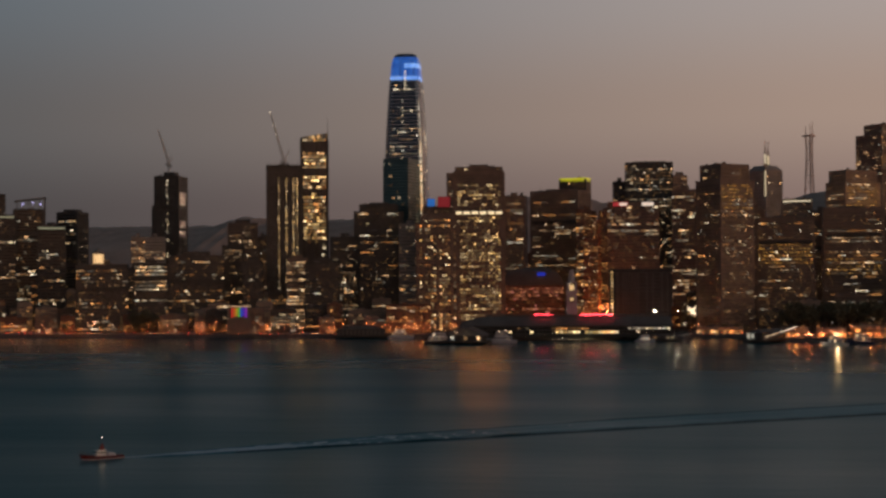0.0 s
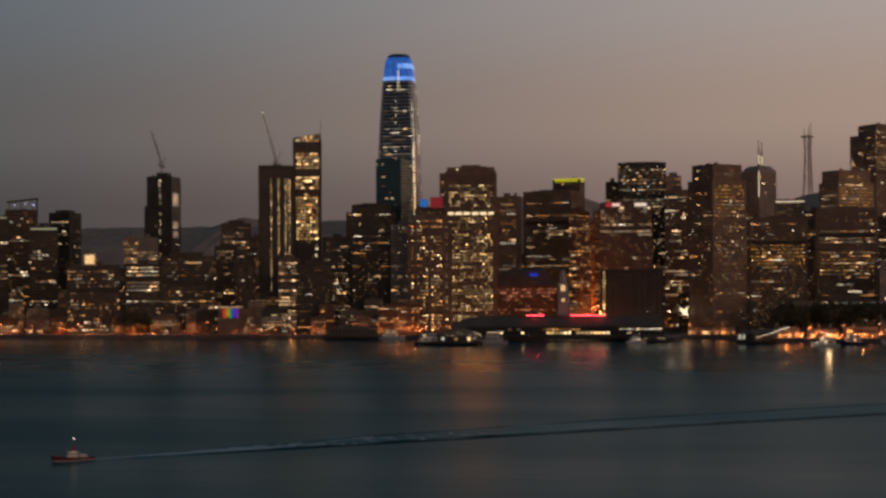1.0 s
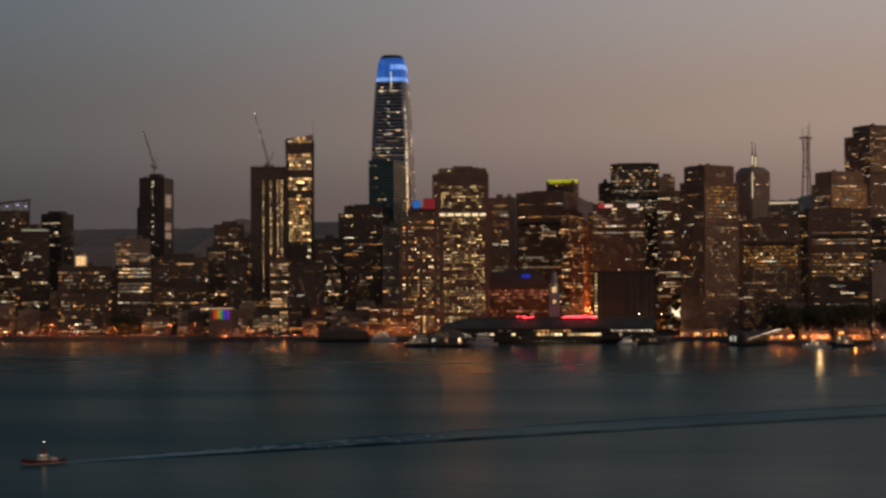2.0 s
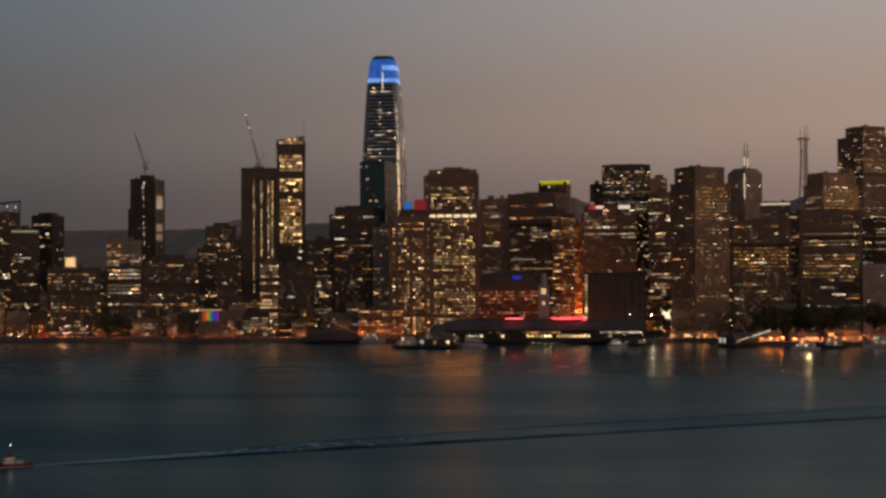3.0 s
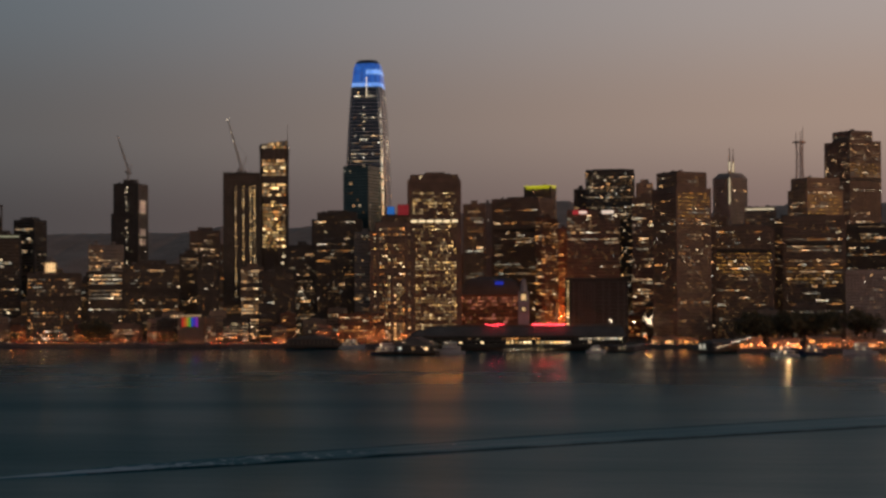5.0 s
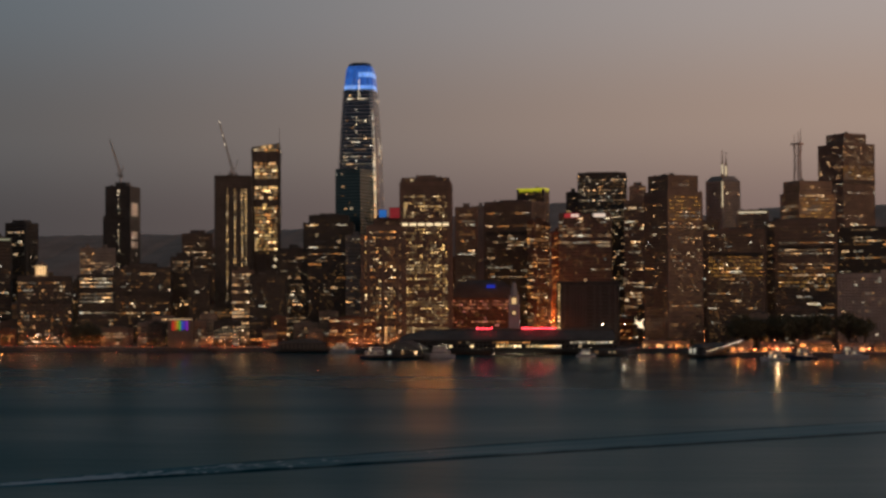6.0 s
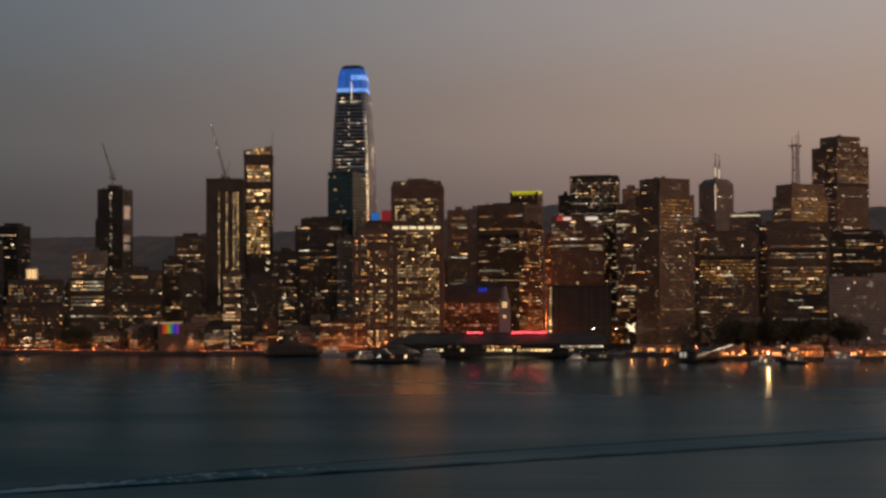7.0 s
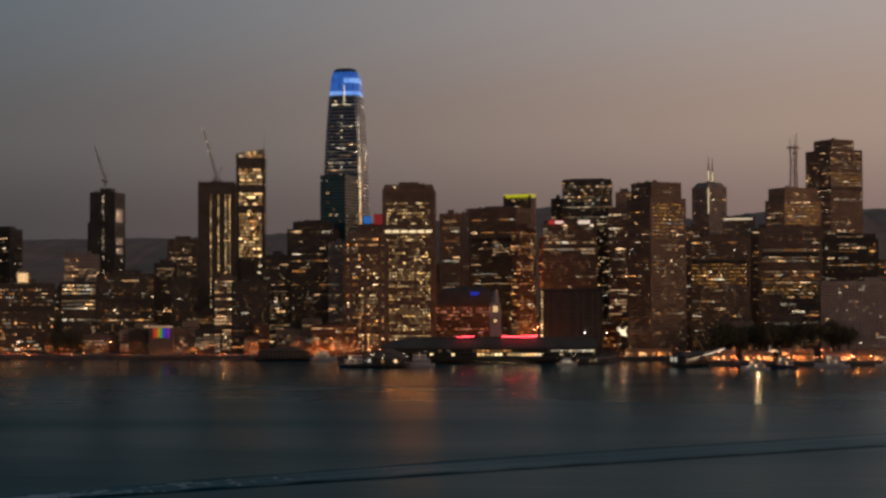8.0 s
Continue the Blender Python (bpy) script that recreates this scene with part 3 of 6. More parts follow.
tower("office_building", "dark office block with a lit top floor", "office building", -316.4, 1529.3, 11.7, 22.3, 19.0, 77.4, seed=13, wall=DARK, panes=(WARM, WARM, COOL, AMBER), lit=0.12, full=0.0, bright=((69.5, 74.4, 0.9),))
tower("office_building", "brightly lit office block", "office building", -263.5, 1509.5, 9.9, 22.6, 19.2, 80.0, seed=14, wall=BROWN, panes=(WARM,), lit=0.5, full=0.15, run=3)
tower("office_building", "grey concrete office building with dim windows", "office building", -235.4, 1505.8, 8.9, 37.6, 31.9, 75.5, seed=15, wall=DARK, panes=(WARM, COOL), lit=0.15, run=3)
tower("office_tower", "office tower with a dark roof and bright windows", "office tower", -220.4, 1573.6, 8.0, 32.3, 27.5, 104.3, seed=16, wall=DARK, panes=(WARM, WARM, COOL), lit=0.25, full=0.05, bay=2.18, plant=0.3, bright=((88.0, 94.3, 0.7), (32.3, 81.7, 0.5)))
tower("office_tower", "dark brown stepped office tower with a few lit floors", "office tower", -186.3, 1613.7, 6.6, 56.1, 47.7, 134.4, steps=((0.78, 0.8, 142.2),), seed=17, wall=DARK, panes=(WARM, WARM, COOL, AMBER), lit=0.1, full=0.0, run=4, bay=2.03, plant=0.5, high=3)
tower("office_tower", "brown office block standing before a taller tower", "office tower", -180.3, 1563.5, 6.6, 43.9, 37.3, 109.9, seed=18, wall=DARK, panes=(WARM, WARM, COOL, AMBER), lit=0.1, full=0.0, run=3, bay=2.03, plant=0.4, high=3, bright=((100.7, 105.1, 0.7), (93.1, 96.9, 0.8), (82.5, 85.6, 0.6)))
tower("office_tower", "teal glass tower with slanted roof edge", "office tower", -165.2, 1681.7, -14.6, 31.4, 47.1, 199.4, seed=19, wall=TEAL, corner=0, louvre=None, glass=TEAL_GLASS, panes=(WARM, WARM, COOL), dim=0.01, lit=0.03, full=0.0, run=1.5, bay=1.9, pier=0.19, sill=0.5, proud=0.12, plant=0.0)
tower("office_tower", "brown office tower under two glowing signs", "office tower", -119.9, 1645.1, 4.2, 35.6, 30.3, 140.2, seed=20, wall=BROWN, panes=(WARM,), lit=0.25, plant=0.4, high=2)
tower("office_tower", "tall pale precast office tower with a dense grid of lit windows", "office tower", -65.0, 1495.0, 2.6, 51.5, 44.0, 170.6, steps=((0.94, 0.94, 174.7),), seed=21, wall=BROWN, rib=(8.2, BROWN), panes=(BRIGHT,), lit=0.62, full=0.06, run=1.6, bay=2.9, pier=1.25, sill=0.62, proud=0.9, storey=3.42, plant=0.42, high=4, single=260, lit_to=0.955, corner=4.6, louvre=None, belt=(123.0, 125.7), bright=((126, 163, 0.6), (80.9, 122.4, 0.68), (24.5, 80.9, 0.8)))
tower("office_tower", "brown office tower half hidden behind a dense lit one", "office tower", -94.0, 1678.0, 3.0, 34.0, 28.0, 182.0, seed=50, wall=BROWN, panes=(WARM, COOL), lit=0.12, plant=0.3, high=2, corner=2, louvre=None)
tower("office_tower", "pale precast office tower with a grid of lit windows", "office tower", -107.8, 1473.7, 4.2, 44.1, 37.5, 116.3, steps=((0.74, 0.74, 124.6),), seed=22, wall=BROWN, rib=(8.0, BROWN), panes=(BRIGHT, WARM, AMBER), lit=0.5, full=0.05, run=1.6, bay=2.9, pier=1.3, sill=0.62, proud=0.9, plant=0.3, high=3, single=200, corner=3.6, bright=((106.8, 110.4, 0.95), (69.2, 106, .5), (25.1, 69.2, 0.62)))
tower("office_tower", "slim dark office tower with lit floors", "office tower", -29.7, 1620.5, 1.0, 24.7, 21.0, 150.8, seed=23, wall=BROWN, panes=(WARM, WARM, COOL, AMBER), lit=0.18, full=0.03, run=4, plant=0.3, bright=((113.4, 118.6, 0.8), (106.3, 110.2, 0.9), (64.1, 74.5, 0.75)))
tower("office_tower", "brown office tower with stepped roof and framed lit bays", "office tower", 24.8, 1670.6, -23.6, 60.4, 40.5, 159.0, seed=24, wall=BROWN, panes=(WARM, WARM, COOL, AMBER), lit=0.15, full=0.0, run=6, bay=2.03, storey=3.69, plant=0.5, high=3, bright=((141.4, 145.4, 0.9), (134.9, 138.1, 0.8), (124.3, 127.6, 0.85), (117.1, 120.4, 0.6), (106.5, 109.8, 0.7), (99.3, 102.6, 0.5), (62.4, 85.4, 0.5)))
tower("office_tower", "office tower with a glowing yellow crown band", "office tower", 45.0, 1795.5, -21.9, 36.0, 16.8, 181.6, seed=25, wall=DARK, panes=(WARM, WARM, COOL, AMBER), lit=0.19, plant=0.0)
tower("office_tower", "red-lit brick office building along the avenue", "office tower", 52.8, 1594.3, -15.8, 7.8, 64.8, 133.1, seed=26, wall=BRICK, panes=(AMBER, WARM), pier=0.3, proud=0.1, lit=0.34, plant=0.3, bright=((11.0, 31.1, 0.7),))
tower("office_building", "stone office block beside the avenue", "office building", 55.1, 1523.8, -14.9, 4.3, 48.2, 99.1, seed=27, wall=BRICK, panes=(AMBER, WARM), pier=0.3, proud=0.1, lit=0.38, plant=0.3, bright=((13.1, 35.3, 0.7),))
tower("office_tower", "broad office slab with red and white roof signs", "office tower", 104.3, 1578.0, -3.8, 56.4, 30.0, 140.8, seed=28, wall=BROWN, panes=(WARM, WARM, COOL), lit=0.12, full=0.0, run=4, bay=1.9, pier=0.52, plant=0.0, bright=((112.8, 117.2, 0.55), (104.6, 108.4, 0.9), (72.7, 77.1, 0.5)))
tower("office_tower", "tall dark office tower with bright upper floors", "office tower", 125.0, 1618.5, -4.4, 53.1, 45.1, 187.0, seed=29, wall=DARK, panes=(WARM, WARM, COOL), lit=0.38, full=0.05, run=2.5, bay=2.03, storey=3.78, plant=0.7, high=2, single=160, bright=((156.5, 182.1, 0.62), (81.1, 138.6, 0.45)))
tower("office_tower", "dark shoulder block of an office tower", "office tower", 91.8, 1626.3, -3.2, 14.9, 12.7, 167.1, seed=30, wall=DARK, panes=(WARM,), lit=0.1, plant=0.3)
tower("office_tower", "pale distant office tower", "office tower", 174.0, 1768.3, -5.6, 19.7, 16.8, 182.8, seed=31, wall=PALE, panes=(WARM,), lit=0.07, plant=0.5)
tower("office_tower", "dark office tower with scattered lit floors", "office tower", 161.4, 1572.1, -5.9, 28.7, 24.4, 153.9, seed=32, wall=BROWN, panes=(WARM, WARM, COOL), lit=0.2, full=0.04, run=4, bay=1.9, pier=0.45, plant=0.3, bright=((140.9, 144.0, 0.7), (125.9, 129.1, 0.6)))
tower("office_tower", "tan slab office tower with a blank roof storey", "office tower", 187.6, 1440.4, -57.3, 37.7, 42.7, 156.0, steps=((0.85, 0.85, 171.2),), seed=33, wall=BROWN, panes=(WARM, WARM, COOL, AMBER), dim=.3, lit=0.16, full=0.02, run=2.4, bay=2.03, pier=0.68, plant=0.0, lit_to=0.95, gold=((122, 150, (1,)),), single=160, bright=((147.9, 150.7, 0.8), (115.8, 118.6, 0.6), (52.6, 59.4, 0.6)))
tower("office_tower", "broad office building with gold-lit floors", "office tower", 255.5, 1483.7, -9.8, 58.2, 40.0, 118.4, seed=34, wall=BROWN, panes=(WARM, WARM, COOL, AMBER), dim=.45, lit=0.12, full=0.02, run=3, bay=2.18, plant=0.4, high=3, single=160, bright=((105.5, 110.1, 0.5), (96.1, 99.0, 0.4), (71.7, 92.6, 0.3), (20.5, 35.1, 0.3)), gold=((68, 93, (0, 1)),))
tower("office_tower", "office block with pale lit roof edge", "office tower", 294.8, 1634.3, -10.2, 34.1, 29.0, 145.1, seed=35, wall=PALE, panes=(WARM, WARM, COOL, AMBER), lit=0.18, full=0.04, plant=0.0, strip=STRIP)
tower("office_tower", "pale beige slab office tower with lit upper storeys", "office tower", 343.8, 1567.9, -64.1, 32.8, 46.6, 160.4, steps=((0.88, 0.88, 172.7),), seed=36, wall=TAN, gold=((122, 152, (1,)),), panes=(WARM, WARM, COOL, AMBER), dim=.3, lit=0.12, full=0.05, run=4, bay=2.03, pier=0.68, plant=0.0, bright=((152.5, 156.2, 0.75), (134.2, 139.1, 0.6)))
tower("office_tower", "very tall dark granite tower with scattered lit windows", "office tower", 440.9, 1831.4, -61.3, 46.9, 49.4, 237.2, steps=((0.7, 0.7, 249.2),), seed=37, wall=BROWN, panes=(WARM, WARM, COOL), lit=0.25, full=0.04, bay=2.03, pier=0.75, storey=3.6, plant=0.0, single=160, bright=((182.3, 222, 0.42),), gold=((184, 206, (1,)),))
tower("office_tower", "dark round-shouldered office building", "office tower", 411.8, 1603.9, -12.0, 57.6, 49.0, 118.9, steps=((0.9, 0.9, 123.8),), seed=38, wall=DARK, panes=(WARM, WARM, COOL, AMBER), lit=0.2, full=0.08, run=4, plant=0.5, high=2)
tower("apartment_building", "pale apartment slab with recessed balconies", "apartment building", 398.4, 1430.7, -12.9, 99.8, 22.0, 72.7, seed=39, wall=STUCCO, corner=0, louvre=None, dim=0.04, panes=(WARM, COOL), lit=0.06, full=0, run=1.5, bay=3.12, pier=1.35, storey=2.88, plant=0.2)
tower("office_building", "brown office building with a few gold floors", "office building", 330.6, 1509.7, -9.7, 61.9, 40.0, 129.0, seed=40, wall=BROWN, panes=(WARM, WARM, COOL, AMBER), lit=0.2, full=0.04, run=5, bay=1.9, plant=0.4, high=3, bright=((76.8, 79.7, 0.7), (60.1, 64.1, 0.6), (46.2, 49.1, 0.6)), gold=((56, 76, (0, 1)),))
tower("office_building", "distant brick block closing the avenue", "office building", 75.7, 1936.2, -2.2, 14.7, 12.5, 133.3, seed=41, wall=BRICK, panes=(AMBER,), lit=0.38, plant=0.3, bright=((-1.3, 23.5, 0.8),))
tower("office_building", "distant stone block farther up the avenue", "office building", 96.3, 2087.8, -2.6, 18.4, 15.6, 153.4, seed=42, wall=BRICK, panes=(AMBER,), lit=0.28, plant=0.3, bright=((-6.3, 20.3, 0.8),))
tower("office_building", "distant plain grey block between towers", "office building", -24.0, 1855.4, 0.5, 14.5, 11.5, 164.0, seed=43, wall=CONCRETE, panes=(WARM, COOL), lit=0.03, dim=0, full=0, plant=0.3)
tower("office_building", "distant dark block between towers", "office building", -367.3, 1835.9, 11.3, 14.2, 12.1, 112.5, seed=44, wall=BROWN, panes=(WARM, WARM, COOL, AMBER), lit=0.15, plant=0.3)
tower("office_building", "dark office block behind the brown slab", "office building", 319.0, 1620.1, -11.1, 24.3, 20.6, 131.5, seed=45, wall=BROWN, panes=(WARM, WARM, COOL, AMBER), lit=0.18, plant=0.3)
tower("office_building", "brick waterfront block with many bright amber windows", "office building", -135.3, 1433.0, 5.4, 44.9, 18.0, 31.3, seed=46, wall=BRICK, panes=(AMBER, WARM, AMBER), lit=0.62, full=0.05, run=1.5, bay=2.65, pier=1.12, storey=3.33, plant=0.3, high=3, single=60, corner=0, louvre=None)
tower("office_building", "distant dark block between towers", "office building", 242.5, 1609.1, -8.6, 21.7, 18.4, 133.1, seed=47, wall=BROWN, panes=(WARM, WARM, COOL, AMBER), lit=0.18, plant=0.3)
tower("office_building", "plain dark block between two lit buildings", "office building", -471.1, 1583.4, 16.6, 20.7, 17.6, 67.1, seed=48, wall=DARK, panes=(WARM, WARM, COOL, AMBER), lit=0.15, plant=0.3)
tower("office_building", "slim dark office block squeezed between two towers", "office building", -141.4, 1508.7, 5.4, 20.7, 17.6, 116.3, seed=49, wall=CONCRETE, panes=(WARM, WARM, COOL), lit=0.16, plant=0.3, single=20)


# ---- the tallest tower: rounded square, tapering, with a blue lit crown ----
CROWN = glow("blue_crown_light", [(.022, .13, .58), (.04, .19, .72), (.02, .105, .5)], .42, .66, power=1)
CROWN_PALE = glow("pale_blue_crown_light", [(.14, .33, .85), (.24, .44, .92)], .75, 1.05, power=1)


def rounded(half, r, n=5):
    out = []
    for cx, cy, a0 in ((1, -1, -90), (1, 1, 0), (-1, 1, 90), (-1, -1, 180)):
        for i in range(n + 1):
            a = radians(a0 + 90 * i / n)
            out.append((cx * (half - r) + r * math.cos(a), cy * (half - r) + r * math.sin(a)))
    return out


def crown_tower():
    rng = random.Random(77)
    ob = thing("skyscraper", pose(-163.6, 1720, LAND, 0, 0, -2), "tallest tapering rounded glass skyscraper with a glowing blue crown", "skyscraper")
    top, crown = 330.5, 297.0

    def half(z):
        t = z / top
        return 25.6 - 1.2 * t - 8.6 * max(0, (t - .42) / .58) ** 2.0 - 3.4 * max(0, (t - .955) / .045) ** 2

    storey = 4.4
    n = int(crown / storey)
    core = Solid()
    zs = [crown * i / 24 for i in range(25)]
    core.loft([[(x, y, a) for x, y in rounded(half(a), 6)] for a in zs], BLUE_GLASS)
    core.link("core", ob)
    fins = Solid()
    for i in range(n + 1):
        z = i * storey
        fins.prism(rounded(half(z) + .4, 6), z, z + .45, ALUMINIUM)
    fins.link("sunshade", ob, "horizontal pale metal sunshade bands", "stuff")
    for i in range(n):
        z = i * storey
        t = z / crown
        r = Solid()
        h = half(z + storey / 2)
        lo, hi = rounded(half(z + .7) + .1, 6, 4), rounded(half(z + storey) + .1, 6, 4)
        p = .66 if .67 < t < .79 else .10 if t < .67 else .07 if t < .9 else .04
        if i in (n - 3, n - 9, n - 14):
            p = .75
        on, lamp = False, WARM
        for a in range(len(lo)):
            b = (a + 1) % len(lo)
            straight = math.dist(lo[a], lo[b]) > 7
            k = 18 if straight else 1
            for j in range(k):
                if rng.random() < (.2 if p > .5 else .5):
                    on = rng.random() < p * (1.0 if straight else .7)
                if on and (j == 0 or rng.random() < .35):
                    lamp = room_light(rng, (WARM, COOL, COOL))
                m = lamp if on else BLUE_GLASS
                g = [(lo[a][0] + (lo[b][0] - lo[a][0]) * q, lo[a][1] + (lo[b][1] - lo[a][1]) * q) for q in ((j + .06) / k, (j + .94) / k)]
                e = [(hi[a][0] + (hi[b][0] - hi[a][0]) * q, hi[a][1] + (hi[b][1] - hi[a][1]) * q) for q in ((j + .06) / k, (j + .94) / k)]
                lo_z = z + .5 if m is BLUE_GLASS else z + 3.2
                if not straight:
                    m, lo_z = CORNER_GLASS, z + .5
                r.quad((*g[0], lo_z), (*g[1], lo_z), (*e[1], z + storey - .2), (*e[0], z + storey - .2), m)
        r.link("window", ob, kind="stuff")
    # crown: bands of lit mesh panels between ribs
    levels = [crown, crown + 5, crown + 15, crown + 21, crown + 25, top - 4.5, top - 2, top]
    for i, (a, b) in enumerate(zip(levels, levels[1:])):
        c = Solid()
        lo, hi = rounded(half(a), 8, 4), rounded(half(b) - (1.2 if b == top else 0), 8, 4)
        for u in range(len(lo)):
            w = (u + 1) % len(lo)
            for j in range(6 if math.dist(lo[u], lo[w]) > 7 else 1):
                k = 6 if math.dist(lo[u], lo[w]) > 7 else 1
                g = [(lo[u][0] + (lo[w][0] - lo[u][0]) * q, lo[u][1] + (lo[w][1] - lo[u][1]) * q) for q in ((j + .03) / k, (j + .97) / k)]
                e = [(hi[u][0] + (hi[w][0] - hi[u][0]) * q, hi[u][1] + (hi[w][1] - hi[u][1]) * q) for q in ((j + .03) / k, (j + .97) / k)]
                c.quad((*g[0], a), (*g[1], a), (*e[1], b), (*e[0], b), CROWN_PALE if i == 0 or i == 2 and (u < 6 or u == len(lo) - 1 and j > 2) else BLUEGREY if i >= 5 else CROWN)
        c.link("crown_band", ob, "glowing blue crown panels")
    # bright panes that follow the arc of the right-hand corner
    q = Solid()
    arc = lambda h, o: (h - 6 + o, -h + 6 - math.sqrt(6.3 ** 2 - o * o))
    for i in range(16, 62):
        z = i * storey
        a, b = z + .5, z + storey - (.5 if rng.random() < .7 else 1.6)
        mat = rng.choice(LEVELS[COOL][1:3] if z > 190 else [STRIP, LEVELS[WARM][2]])
        for o0, o1 in ((1.2, 2.2), (2.3, 3.4)):
            if z < 210 or o0 > 2:
                q.quad((*arc(half(a), o0), a), (*arc(half(a), o1), a), (*arc(half(b), o1), b), (*arc(half(b), o0), b), mat)
        h = half(z) + .25
        if i % 2 and rng.random() < .7:
            q.quad((-2.6, -h - .1, z + 2.4), (-1.2, -h - .1, z + 2.4), (-1.2, -h - .1, z + 4), (-2.6, -h - .1, z + 4), LEVELS[COOL][2])
    q.link("corner_light", ob, "column of bright panes along one corner")
    lid = Solid()
    lid.prism(rounded(half(top) - 1.3, 7), top - .6, top - .1, ROOF)
    lid.prism(rounded(half(crown) - .5, 8), crown, crown + .3, ROOF)
    lid.link("roof", ob)
    s = Solid()
    h = half(crown - 8)
    s.beam((1.0, -h - .6, crown - 13), (1.0, -half(crown + 12) - .5, crown + 12), .5, STRIP)
    s.link("light_strip", ob, "vertical pale light strip below the crown")
    for sx in (1, -1):
        e = Solid()
        for a, b in zip(zs[9:], zs[10:]):
            q0, q1 = half(a) - 1.6, half(b) - 1.6
            e.beam((sx * q0, -q0, a), (sx * q1, -q1, b), .3, ALUMINIUM)
        e.link("corner_rib", ob)


crown_tower()


def braced_tower():
    """Tapered tower with a mega-frame of diagonal braces, a sloping roof and a spire."""
    rng = random.Random(81)
    ob = thing("braced_skyscraper", pose(-270.6, 1672, LAND, 0, 0, 9), "slim skyscraper with diagonal bracing, sloping lit roof and spire", "skyscraper")
    H, hw0, hw1 = 222.0, 15.2, 16.2
    s = Solid()
    half = lambda z: hw0 + (hw1 - hw0) * z / H
    c = lambda h: [(-h, -h), (h, -h), (h, h), (-h, h)]
    n = 55
    st = H / n
    rings = []
    for i in range(n):
        a, b = i * st, (i + 1) * st
        rings += [[(x, y, z) for x, y in c(h)] for z, h in ((a, half(a) + .25), (a + .8, half(a) + .25), (a + .8, half(a)), (b, half(b)))]
    s.loft(rings, DARK)
    s.hull([(x, y, H) for x, y in c(hw1)], [(-hw1, -hw1, H + 2), (hw1, -hw1, H + 7), (hw1, hw1, H + 7), (-hw1, hw1, H + 2)], BLUEGREY)
    s.link("body", ob)
    for i in range(n):
        a = i * st
        t = a / H
        r = Solid()
        block = int(t * 9)
        p = .85 if a > 214 else .02 if a > 204 else .8 if a > 184 else .04 if a > 176 else .8 if a > 158 else .05 if a > 152 else .95 if a > 148 else .7 if a > 98 else .12
        h = half(a) + .12
        k = 15
        for fx in range(4):
            on = False
            for j in range(k):
                ph = abs(((j / k) + t * 6.3) % 1 - .5) * 2
                q = p * (1.1 if ph > .25 else .75)
                if rng.random() < .6 or j == 0:
                    on = rng.random() < q
                    room = room_light(rng, (BRIGHT, BRIGHT, WARM, AMBER) if t > .42 else (COOL, COOL, WARM))
                u0, u1 = -h + 2 * h * (j + .07) / k, -h + 2 * h * (j + .93) / k
                m = room if on and t > .12 else DIM if p > .5 and rng.random() < .6 else GLASS
                P = [(u0, -h), (u1, -h)] if fx == 0 else [(h, u0), (h, u1)] if fx == 1 else [(-u0, h), (-u1, h)] if fx == 2 else [(-h, -u0), (-h, -u1)]
                b = a + (.8 if m in (DIM, GLASS) else 1.5)
                r.quad((*P[0], b), (*P[1], b), (*P[1], a + st - .15), (*P[0], a + st - .15), m)
        r.link("window", ob, kind="stuff")
    for i in range(6):
        za, zb = H * i / 6, H * (i + 1) / 6
        sg = 1 if i % 2 else -1
        for fx in range(4):
            b = Solid()
            ha, hb = half(za) + .4, half(zb) + .4
            p, q = {0: ((-sg * ha, -ha), (sg * hb, -hb)), 1: ((ha, -sg * ha), (hb, sg * hb)), 2: ((sg * ha, ha), (-sg * hb, hb)), 3: ((-ha, sg * ha), (-hb, -sg * hb))}[fx]
            b.beam((*p, za), (*q, zb), .8, DARK)
            b.link("brace", ob)
    for sx, sy in ((-1, -1), (1, -1), (1, 1), (-1, 1)):
        e = Solid()
        k0, k1 = hw0 - 1.1, hw1 - 1.1
        e.hull([(sx * k0 + u, sy * k0 + v, 0) for u, v in c(1.6)], [(sx * k1 + u, sy * k1 + v, H) for u, v in c(1.6)], DARK)
        e.link("corner_column", ob, "dark corner column")
    f = Solid()
    for j in range(10):
        x = -hw1 + 2 * hw1 * (j + .5) / 10
        z = H + 2 + 5 * (j + .5) / 10
        f.quad((x - 1.3, -hw1 - .1, H + .6), (x + 1.3, -hw1 - .1, H + .6), (x + 1.3, -hw1 - .1, z - .5), (x - 1.3, -hw1 - .1, z - .5), WARM if rng.random() < .75 else BLUE_GLASS)
    f.link("roof_screen", ob, "lit glass screen below the sloping roof", "stuff")
    sp = Solid()
    sp.beam((hw1 - .6, -hw1 + .6, H - 20), (hw1 - .2, -hw1 + .6, H + 25), .55, STEEL, 6, .12)
    sp.link("spire", ob, "thin pale metal spire")


braced_tower()


CRANE_LAMP = glow("crane_work_lamp", [(1, .82, .6)], 1.5, 2.2)


